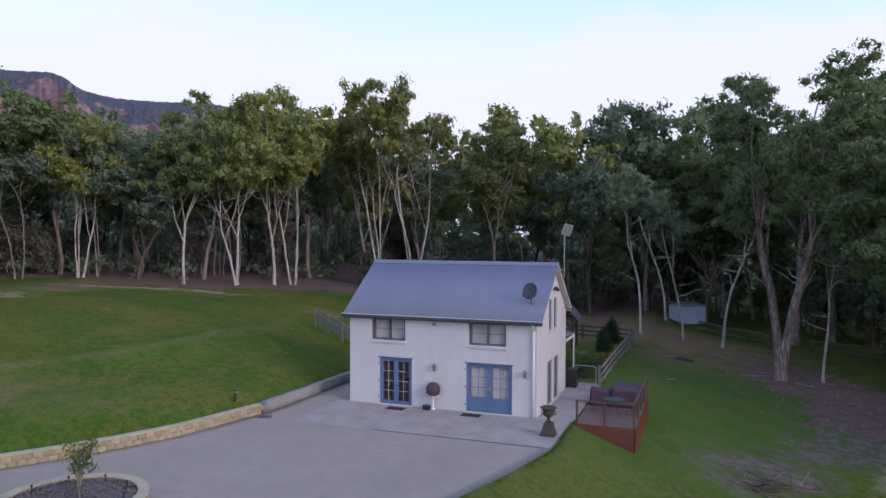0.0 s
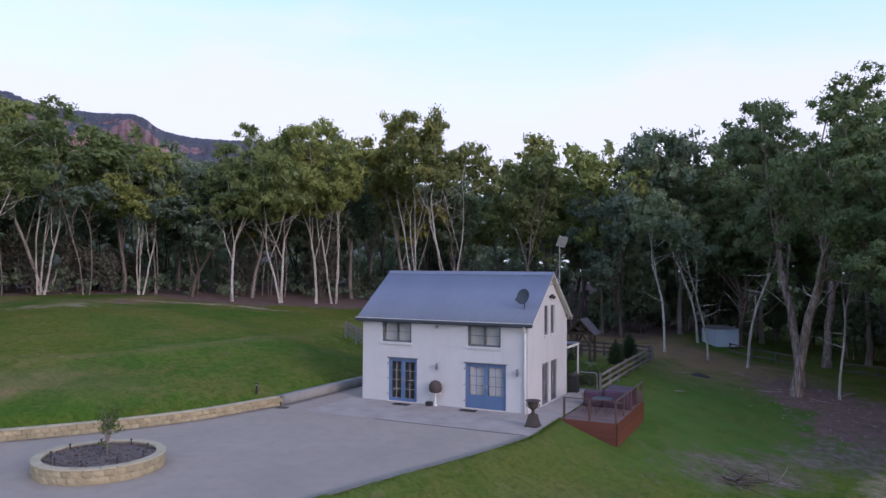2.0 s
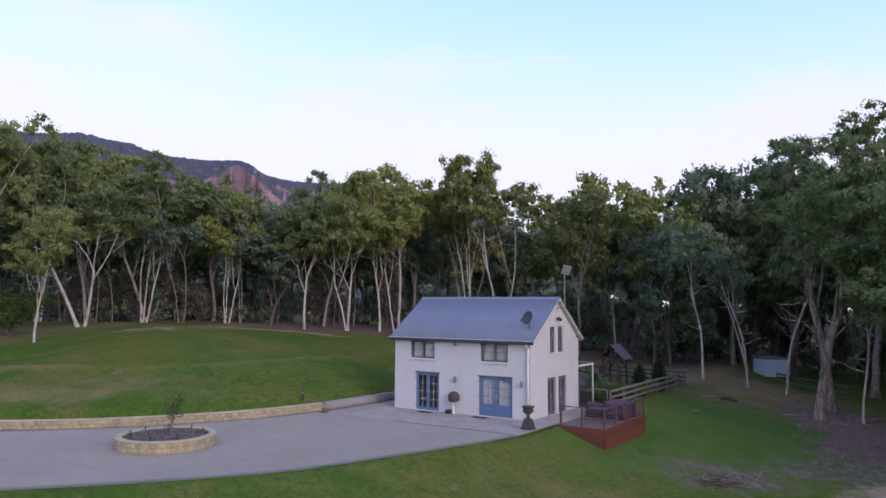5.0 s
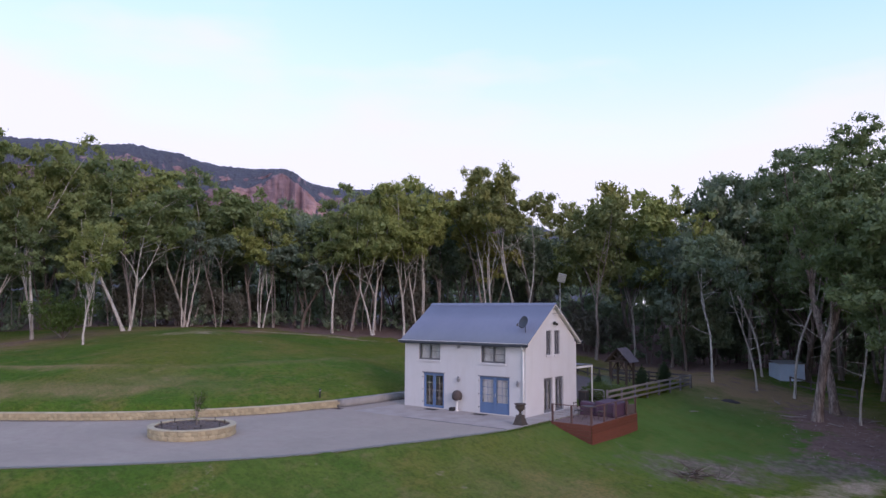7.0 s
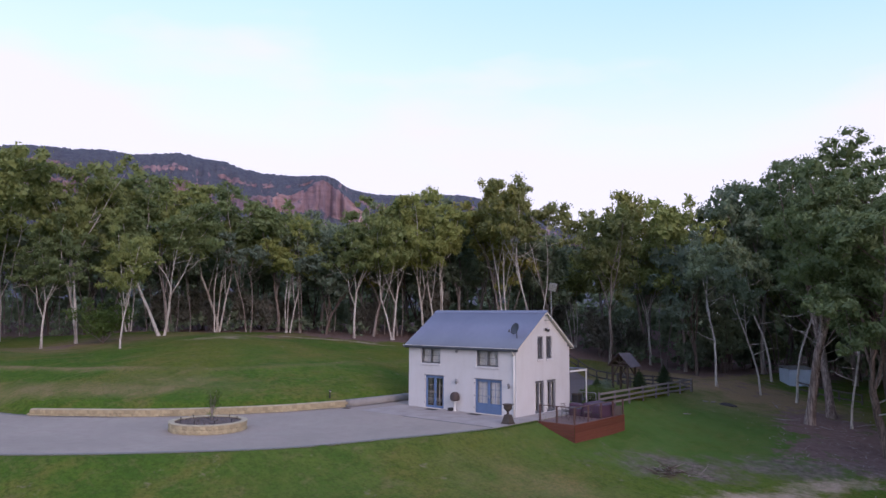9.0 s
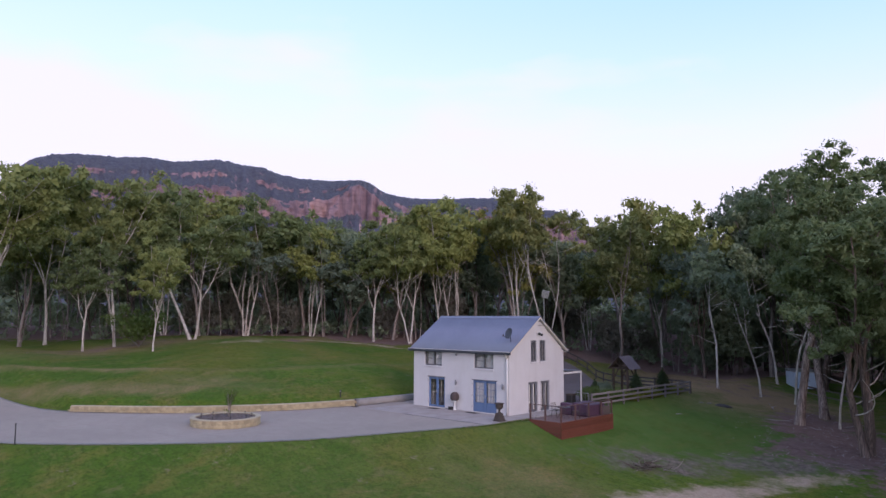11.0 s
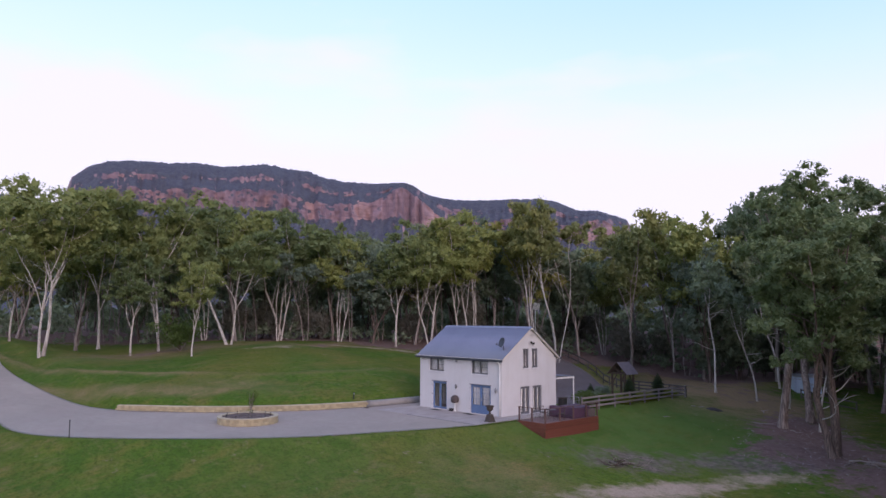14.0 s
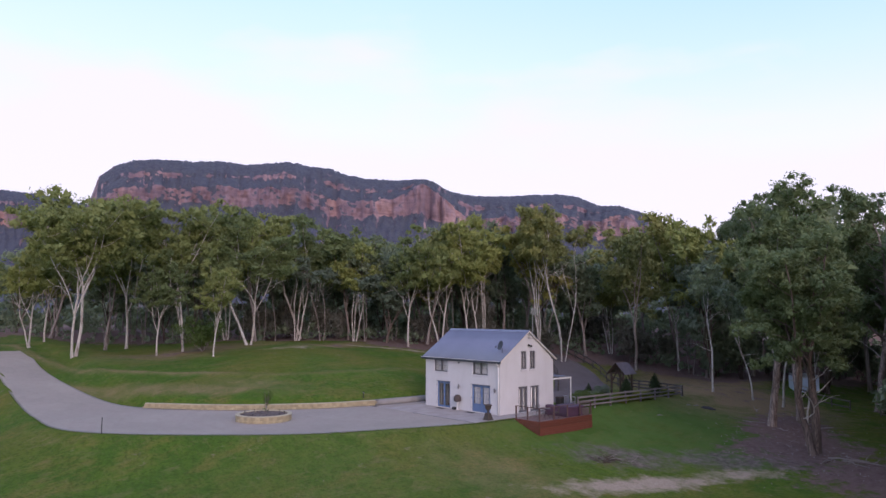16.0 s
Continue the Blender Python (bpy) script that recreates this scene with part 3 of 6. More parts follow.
def main_top(a):
    return np.interp(a, [111.4, 117.9, 119.4, 120.8, 121.1, 121.5, 122.8, 123.4, 124.8, 125.4, 126.8, 128.1, 129.9, 132.7, 134.1, 135.5, 137.1, 138.5, 139.5, 141.6, 143.9, 145.5, 146.9, 148.9, 150.3, 151.6, 153.0, 153.8, 155.6, 157.3, 158.5, 159.9, 160.9, 161.9, 162.7, 163.3, 163.8, 164.2, 164.5, 165.2, 166.5, 171.2], [80, 134, 143, 147, 159, 163, 171, 175, 175, 180, 191, 195, 195, 194, 194, 196, 202, 216, 221, 219, 220, 226, 235, 238, 243, 240, 236, 235, 238, 235, 235, 235, 233, 230, 224, 217, 209, 203, 183, 141, 108, 75])


def side_top(a):
    return np.interp(a, [160, 168, 171, 180, 200], [190, 224, 226, 240, 215])


def bluff(a):
    """The bare headland where the cliff reaches almost to the top."""
    return 0.10 * math.exp(-((a - 138.5) / 2.2) ** 2) + 0.07 * math.exp(-((a - 122.8) / 2.5) ** 2)


scarp("backdrop_scarp", 111, 171, 1100, main_top, 2.0, "distant wooded tableland with pink sandstone cliffs and haze-tinted colours", bluff)
scarp("backdrop_ridge", 162, 207, 1330, lambda a: side_top(a) * 0.92, 7.0, "far wooded ridge with blue haze in its colour")

# ---- the house ----
HX0, HX1, HY0, HY1, EAVE, RIDGE_Z, RIDGE_Y = -8.72, 0.0, 0.0, 6.25, 4.02, 6.40, 3.125
house = empty("house", pose(0, 0, 0), "two-storey white rendered cottage with blue-grey corrugated roof", "house")


def roof_under(y):
    return EAVE + 0.06 + (RIDGE_Z - 0.10 - EAVE - 0.06) * (1 - abs(y - RIDGE_Y) / (RIDGE_Y + 0.0))


def walling(u0, u1, z0, holes, top, cuts=()):
    """Cells of a wall between its openings: (u0, u1, z0, z1 at u0, z1 at u1)."""
    us = sorted({u0, u1, *cuts, *[h[0] for h in holes], *[h[1] for h in holes]})
    cells = []
    for a, b in zip(us, us[1:]):
        inside = sorted([h for h in holes if h[0] < b - 1e-6 and h[1] > a + 1e-6], key=lambda h: h[2])
        lo = z0
        for h in inside:
            if h[2] > lo + 1e-6:
                cells.append((a, b, lo, h[2], h[2]))
            lo = h[3]
        cells.append((a, b, lo, top(a), top(b)))
    return cells


def wall_mesh(cells, axis, d0, d1):
    bm = bmesh.new()
    for a, b, z0, za, zb in cells:
        v = []
        for d in (d0, d1):
            for u, z in ((a, z0), (b, z0), (b, zb), (a, za)):
                v.append(bm.verts.new((u, d, z) if axis == "x" else (d, u, z)))
        for q in ((0, 1, 2, 3), (7, 6, 5, 4), (0, 4, 5, 1), (1, 5, 6, 2), (2, 6, 7, 3), (3, 7, 4, 0)):
            bm.faces.new([v[i] for i in q])
    bmesh.ops.remove_doubles(bm, verts=bm.verts, dist=1e-4)
    return bm


W_UL, W_UR = (-7.62, -5.97, 2.94, 3.96), (-3.0, -1.33, 2.94, 3.96)
D_L, D_R = (-7.24, -5.65, 0.06, 2.15), (-3.11, -1.06, 0.03, 2.15)
G_UP = [(2.36, 3.02, 3.38, 4.80), (3.38, 4.06, 3.38, 4.80)]
G_LOW = [(2.06, 3.12, 0.06, 2.05), (3.44, 4.50, 0.06, 2.05)]
TH = 0.24
part("wall", wall_mesh(walling(HX0, HX1, -0.15, [W_UL, W_UR, D_L, D_R], lambda u: EAVE + 0.06), "x", HY0, HY0 + TH), M_RENDER, house)
part("wall", wall_mesh(walling(HX0, HX1, -0.15, [], lambda u: EAVE + 0.06), "x", HY1 - TH, HY1), M_RENDER, house)
part("wall", wall_mesh(walling(HY0 + TH, HY1 - TH, -0.15, G_UP + G_LOW, roof_under, (RIDGE_Y,)), "y", HX1 - TH, HX1), M_RENDER, house)
part("wall", wall_mesh(walling(HY0 + TH, HY1 - TH, -0.15, [], roof_under, (RIDGE_Y,)), "y", HX0, HX0 + TH), M_RENDER, house)
part("floor", boxes((HX0 + TH, HX1 - TH, HY0 + TH, HY1 - TH, -0.1, 0.02)), M_INSIDE, house, "dim interior floor")
part("upper_floor", boxes((HX0 + TH, HX1 - TH, HY0 + TH, HY1 - TH, 2.4, 2.6)), M_INSIDE, house)


def corrugated(x0, x1, eave, ridge, pitch=0.088, amp=0.011):
    """One roof slope of corrugated sheet, from the eave (y, z) to the ridge (y, z)."""
    cols = int((x1 - x0) / pitch * 6)
    d = Vector((0, ridge[0] - eave[0], ridge[1] - eave[1]))
    nrm = Vector((0, -d.z, d.y)).normalized()
    if nrm.z < 0:
        nrm = -nrm
    v, f = [], []
    for i in range(cols + 1):
        x = x0 + (x1 - x0) * i / cols
        h = amp * math.sin(2 * math.pi * (x - x0) / pitch)
        for k in range(2):
            for q in (eave, ridge):
                p = Vector((x, q[0], q[1])) + nrm * (h - 0.006 * k)
                v.append(p)
    for i in range(cols):
        a, b = i * 4, (i + 1) * 4
        f += [(a, b, b + 1, a + 1), (a + 2, a + 3, b + 3, b + 2), (a, a + 2, b + 2, b), (a + 1, b + 1, b + 3, a + 3)]
    return v, f


roof_parts = []
for eave in ((-0.22, EAVE + 0.06), (HY1 + 0.22, EAVE + 0.06)):
    v, f = corrugated(-8.98, 0.27, eave, (RIDGE_Y, RIDGE_Z))
    roof_parts.append(from_arrays("roof", v, f, M_ROOF, house, smooth=True))
bm = bmesh.new()
for s in (-1, 1):
    vs = [bm.verts.new((x, RIDGE_Y + s * w, z)) for x in (-9.0, 0.29) for w, z in ((0.0, RIDGE_Z + 0.04), (0.19, RIDGE_Z - 0.115), (0.19, RIDGE_Z - 0.13), (0.0, RIDGE_Z + 0.025))]
    for i in range(4):
        j = (i + 1) % 4
        bm.faces.new((vs[i], vs[j], vs[4 + j], vs[4 + i]))
    bm.faces.new(vs[:4][::-1])
    bm.faces.new(vs[4:])
part("ridge_cap", bm, M_ROOF, roof_parts[0])
for y, s in ((-0.22, -1), (HY1 + 0.22, 1)):
    bm = bmesh.new()
    pts = [(0, -0.02), (0, -0.13), (-0.13 * s * -1, -0.13), (-0.13 * s * -1, 0.0), (-0.12 * s * -1, 0.0), (-0.12 * s * -1, -0.12), (-0.01 * s * -1, -0.12), (-0.01 * s * -1, -0.02)]
    ra = [bm.verts.new((-8.99, y + p, EAVE + 0.07 + q)) for p, q in pts]
    rb = [bm.verts.new((0.28, y + p, EAVE + 0.07 + q)) for p, q in pts]
    for i in range(8):
        bm.faces.new((ra[i], ra[(i + 1) % 8], rb[(i + 1) % 8], rb[i]))
    bm.faces.new(ra)
    bm.faces.new(rb[::-1])
    part("gutter", bm, M_GUTTER, house, "dark eaves gutter")
    # white bead draws the highlight along the gutter's top edge
    part("lip_highlight", boxes((-8.99, 0.28, min(y - 0.135 * (1 if s < 0 else 0) - 0.004, y + 0.12), min(y - 0.135 * (1 if s < 0 else 0) - 0.004, y + 0.12) + 0.024, EAVE + 0.071, EAVE + 0.098)) if s < 0 else boxes((-8.99, 0.28, y + 0.12, y + 0.134, EAVE + 0.071, EAVE + 0.098)), M_WHITE, house, "gutter bead painted white for its highlight")
    part("fascia", boxes((-8.96, 0.25, min(y, y - s * 0.03), max(y, y - s * 0.03), EAVE - 0.11, EAVE + 0.03)), M_GUTTER, house)
    part("soffit", boxes((-8.96, 0.25, min(y - s * 0.03, y - s * 0.215), max(y - s * 0.03, y - s * 0.215), EAVE - 0.08, EAVE - 0.06)), M_TRIM, house)
# barge boards with soffit on both gables
for gx0, gx1 in ((0.005, 0.25), (-8.96, -8.725)):
    outer = gx1 if gx0 > -1 else gx0
    for s in (-1, 1):
        bm = bmesh.new()
        ye, ze = RIDGE_Y + s * (RIDGE_Y + 0.22), EAVE + 0.03
        x0, x1 = (outer - 0.035, outer) if gx0 > -1 else (outer, outer + 0.035)
        for xa, xb, th in ((x0, x1, 0.085), (min(gx0, gx1), max(gx0, gx1) - 0.04 if gx0 > -1 else max(gx0, gx1), 0.06)):
            if xb > xa:
                vs = [bm.verts.new((x, y, z)) for x in (xa, xb) for y, z in ((ye, ze), (RIDGE_Y, RIDGE_Z - 0.03), (RIDGE_Y, RIDGE_Z - 0.03 - th), (ye, ze - th))]
                for q in ((0, 1, 2, 3), (7, 6, 5, 4), (0, 4, 5, 1), (1, 5, 6, 2), (2, 6, 7, 3), (3, 7, 4, 0)):
                    bm.faces.new([vs[i] for i in q])
        part("barge_board", bm, M_TRIM, house, "slim cream barge board and soffit")
# downpipe at the front corner
bm = bmesh.new()
rod(bm, (-0.13, -0.25, EAVE - 0.06), (-0.13, -0.25, EAVE - 0.12), 0.05)
rod(bm, (-0.13, -0.25, EAVE - 0.12), (-0.13, -0.06, EAVE - 0.34), 0.05)
rod(bm, (-0.13, -0.06, EAVE - 0.32), (-0.13, -0.06, 0.02), 0.05)
pipe = part("downpipe", bm, M_WHITE, house, "white painted downpipe", True)
for z in (0.6, 2.0, 3.2):
    part("bracket", boxes((-0.2, -0.06, -0.115, -0.002, z, z + 0.03)), M_WHITE, pipe)


def place(ob, axis, u, d):
    """Sets a front-facing unit on the front (axis x) or on the gable (axis y)."""
    ob.matrix_basis = pose(u, d, 0) if axis == "x" else pose(d, u, 0, 0, 0, 90)


def glazed(name, w, z0, z1, cols, rows, frame_m, bar_m, leaves, kick, label, curtain, inset=0.07):
    """A window or a pair of glazed doors, seen from -y, with its left foot at the origin."""
    unit = new(name)
    unit.parent = house
    unit["label"] = label
    fr = 0.055
    y0, y1 = inset, inset + 0.09
    part("frame", boxes((0.004, fr, y0, y1, z0, z1 - 0.002), (w - fr, w - 0.004, y0, y1, z0, z1 - 0.002), (fr, w - fr, y0, y1, z1 - fr, z1 - 0.002), (fr, w - fr, y0, y1, z0, z0 + 0.04)), frame_m, unit)
    lw = (w - 2 * fr) / leaves
    for i in range(leaves):
        a, b = fr + i * lw + 0.004, fr + (i + 1) * lw - 0.004
        lo, hi = z0 + 0.042, z1 - fr - 0.004
        st = 0.10 if kick is not None else 0.04
        bot = lo + (kick if kick else st)
        ya, yb = y0 + 0.015, y0 + 0.06
        rows_b = [(a, a + st, ya, yb, lo, hi), (b - st, b, ya, yb, lo, hi), (a + st, b - st, ya, yb, hi - st, hi), (a + st, b - st, ya, yb, lo, lo + st * 1.2)]
        if kick:
            rows_b += [(a + st, b - st, ya, yb, bot - st, bot), (a + st, b - st, ya + 0.015, yb - 0.01, lo + st * 1.2, bot - st), (a + st + 0.05, b - st - 0.05, ya + 0.004, yb - 0.01, lo + st * 1.2 + 0.05, bot - st - 0.05)]
            gl = bot
        else:
            gl = lo + st * 1.2
        leaf = part("door_leaf" if kick is not None else "sash", boxes(*rows_b), frame_m, unit)
        g0, g1 = a + st, b - st
        h0, h1 = gl, hi - st
        pane = part("pane", boxes((g0, g1, ya + 0.018, ya + 0.024, h0, h1)), M_GLASS, leaf)
        pane.visible_shadow = False
        for c in range(1, cols):
            x = g0 + (g1 - g0) * c / cols
            part("glazing_bar", boxes((x - 0.011, x + 0.011, ya + 0.006, ya + 0.017, h0, h1)), bar_m, leaf)
        for r in range(1, rows):
            z = h0 + (h1 - h0) * r / rows
            part("glazing_bar", boxes((g0, g1, ya + 0.004, ya + 0.016, z - 0.011, z + 0.011)), bar_m, leaf)
        if kick is not None:
            hx = b - 0.05 if i == 0 else a + 0.05
            part("handle", boxes((hx - 0.012, hx + 0.012, ya - 0.03, ya, 1.0, 1.2), bevel=0.005), M_STEEL, leaf, "steel lever handle")
        if curtain:
            v, f = [], []
            for k in range(41):
                x = g0 + (g1 - g0) * k / 40
                yy = y1 + 0.05 + 0.006 * math.sin(k * 1.1 + i)
                v += [(x, yy, h0 - 0.02), (x, yy, h1 + 0.02), (x, yy + 0.004, h0 - 0.02), (x, yy + 0.004, h1 + 0.02)]
            for k in range(40):
                p, q = 4 * k, 4 * k + 4
                f += [(p, q, q + 1, p + 1), (p + 2, p + 3, q + 3, q + 2)]
            cu = from_arrays("curtain", v, f, M_CURTAIN, unit, True)
            cu["label"] = "pale net curtain"
    return unit


for w in (W_UL, W_UR):
    u = glazed("window", w[1] - w[0], w[2], w[3], 1, 2, M_FRAME, M_FRAME, 2, None, "slate grey framed window with pale curtains", True)
    place(u, "x", w[0], 0)
    part("sill", boxes((-0.05, w[1] - w[0] + 0.05, -0.06, 0.06, w[2] - 0.12, w[2] - 0.003), bevel=0.008), M_RENDER, u, "white rendered sill")
d = glazed("door", D_L[1] - D_L[0], D_L[2], D_L[3], 2, 4, M_BLUE, M_MUNTIN, 2, 0, "blue painted glazed double door", False)
place(d, "x", D_L[0], 0)
d = glazed("door", D_R[1] - D_R[0], D_R[2], D_R[3], 2, 3, M_BLUE, M_BLUE, 2, 0.62, "blue panelled double door with curtained glass", True)
place(d, "x", D_R[0], 0)
for x0, x1, zt in ((D_L[0], D_L[1], 2.15), (D_R[0], D_R[1], 2.15)):
    part("lintel", boxes((x0 - 0.06, x1 + 0.06, -0.035, -0.002, zt, zt + 0.05), bevel=0.006), M_FRAME, house)
    part("step", boxes((x0 - 0.02, x1 + 0.02, -0.10, -0.002, -0.02, 0.085), bevel=0.01), M_TRIM, house)
for w in G_UP:
    u = glazed("window", w[1] - w[0], w[2], w[3], 1, 1, M_FRAME, M_FRAME, 2, None, "tall narrow slate grey gable window", True)
    place(u, "y", w[0], 0)
    part("sill", boxes((-0.04, w[1] - w[0] + 0.04, -0.06, 0.06, w[2] - 0.13, w[2] - 0.003), bevel=0.008), M_RENDER, u, "white rendered sill")
for w in G_LOW:
    u = glazed("door", w[1] - w[0], w[2], w[3], 1, 1, M_FRAME, M_FRAME, 2, 0, "slate grey glazed terrace door with curtains", True)
    place(u, "y", w[0], 0)
    part("sill", boxes((-0.03, w[1] - w[0] + 0.03, -0.07, 0.05, w[2] - 0.10, w[2] - 0.003), bevel=0.008), M_RENDER, u)
# corner hinges beside the blue doors
for x in (D_L[0] - 0.02, D_R[0] - 0.02):
    for z in (0.35, 1.1, 1.85):
        part("hinge", boxes((x - 0.02, x + 0.02, -0.02, -0.002, z, z + 0.08)), M_BLACK, house)
# dark strip added along the apron's front edge to draw its joint
part("apron_joint_strip", boxes((-5.6, 1.2, -4.03, -3.962, -0.06, 0.044)), M_GUTTER, house)
# concrete apron in slabs, and the path along the gable
apron = empty("pavement", pose(0, 0, 0), "pale weathered concrete apron in large slabs", "paving", kind="structure")
xs = [-9.3, -6.7, -4.1, -1.5, 1.42]
for i in range(4):
    for y0, y1 in ((-2.0, -0.004), (-3.95, -2.0)):
        part("slab", boxes((xs[i] + 0.006, xs[i + 1] - 0.006, y0 + 0.006, y1 - 0.006, -0.12, 0.05), bevel=0.006), M_CONCRETE, apron)
for y0 in np.arange(0.0, 8.0, 2.0):
    part("slab", boxes((0.004, 1.5, y0 + 0.006, y0 + 1.994, -0.12, 0.052), bevel=0.006), M_CONCRETE, apron)

# ---- trees ----


def tube(v, f, path, radii, sides):
    base = len(v)
    for i, (p, r) in enumerate(zip(path, radii)):
        d = path[min(i + 1, len(path) - 1)] - path[max(i - 1, 0)]
        d = d / (np.linalg.norm(d) + 1e-9)
        s = np.cross(d, [0.3, 0.9, 0.1])
        s /= np.linalg.norm(s)
        t = np.cross(d, s)
        for k in range(sides):
            a = 2 * math.pi * k / sides
            v.append(p + r * (math.cos(a) * s + math.sin(a) * t))
    for i in range(len(path) - 1):
        for k in range(sides):
            a, b = base + i * sides + k, base + i * sides + (k + 1) % sides
            f.append((a, b, b + sides, a + sides))


def bough(rng, p, d, length, r0, r1, steps, wander, lift):
    """A wandering branch; lift bends it towards the sky."""
    path, p, d = [p], p.copy(), d / np.linalg.norm(d)
    for _ in range(steps):
        d = d + rng.normal(0, wander, 3) + np.array([0, 0, lift])
        d /= np.linalg.norm(d)
        p = p + d * length / steps
        path.append(p)
    return path, list(np.linspace(r0, r1, steps + 1)), d


def leaf_cards(rng, centres, sizes, per, length, width, flat=0.62, loose=0.8, lift=0.3):
    """Many small pointed leaf sprays that form billowing clumps round the centres."""
    vs = []
    for c, r in zip(centres, sizes):
        n = max(int(per * r * r), 4)
        q = rng.normal(0, 1, (n, 3))
        q[:, 2] += lift
        q /= np.linalg.norm(q, axis=1)[:, None]
        shape = np.array([rng.uniform(0.85, 1.2), rng.uniform(0.85, 1.2), flat])
        pos = c + q * shape * r * (rng.random((n, 1)) ** 0.33) * (1 + rng.normal(0, 0.08, (n, 1)))
        vs.append(spray(rng, pos, q, loose, length, width))
    v = np.concatenate(vs)
    return v, np.arange(len(v)).reshape(-1, 3)


def spray(rng, pos, q, loose, length, width, hang=0.0):
    """Pointed sprays at the places pos that face along q; hang lets their tips droop."""
    n = len(pos)
    nrm = q + rng.normal(0, loose, (n, 3))
    nrm /= np.linalg.norm(nrm, axis=1)[:, None]
    d = np.cross(nrm, rng.normal(0, 1, (n, 3)))
    d /= np.linalg.norm(d, axis=1)[:, None] + 1e-9
    d[:, 2] -= hang
    s = np.cross(nrm, d)
    s /= np.linalg.norm(s, axis=1)[:, None] + 1e-9
    L = length * (0.6 + 0.8 * rng.random((n, 1)))
    W = width * (0.6 + 0.8 * rng.random((n, 1)))
    return np.stack([pos - d * L / 2 - s * W * 0.4, pos + d * L / 2, pos - d * L * 0.3 + s * W * 0.6], 1).reshape(-1, 3)


def billows(rng, centres, sizes, lobes, leaves, length, width, flat=0.6, inner=8):
    """Crown clumps: each a cluster of small dense lobes, big overlapping sprays within and fine leafy tips outside."""
    vs = []
    for c, r in zip(centres, sizes):
        m = max(3, int(round(lobes * rng.uniform(0.75, 1.25))))
        q = rng.normal(0, 1, (m, 3))
        q[:, 2] = q[:, 2] * 0.8 + 0.45
        q /= np.linalg.norm(q, axis=1)[:, None]
        lobe = c + q * np.array([rng.uniform(0.75, 1.15), rng.uniform(0.75, 1.15), flat]) * r * rng.uniform(0.45, 0.95, (m, 1))
        rad = r * rng.uniform(0.34, 0.56, m)
        for k, size in ((inner, 0), (leaves, 1)):
            u = rng.normal(0, 1, (m, k, 3))
            u[:, :, 2] += 0.35 * size
            u /= np.linalg.norm(u, axis=2)[:, :, None]
            far = (rng.uniform(0.55, 1.15, (m, k, 1)) if size else rng.uniform(0.25, 0.55, (m, k, 1)))
            pos = lobe[:, None, :] + u * np.array([1, 1, 0.72]) * far * rad[:, None, None]
            if size:
                vs.append(spray(rng, pos.reshape(-1, 3), u.reshape(-1, 3), 0.55, length, width, 0.35))
            else:
                vs.append(spray(rng, pos.reshape(-1, 3), u.reshape(-1, 3), 0.45, r * 0.36, r * 0.30))
    v = np.concatenate(vs)
    return v, np.arange(len(v)).reshape(-1, 3)


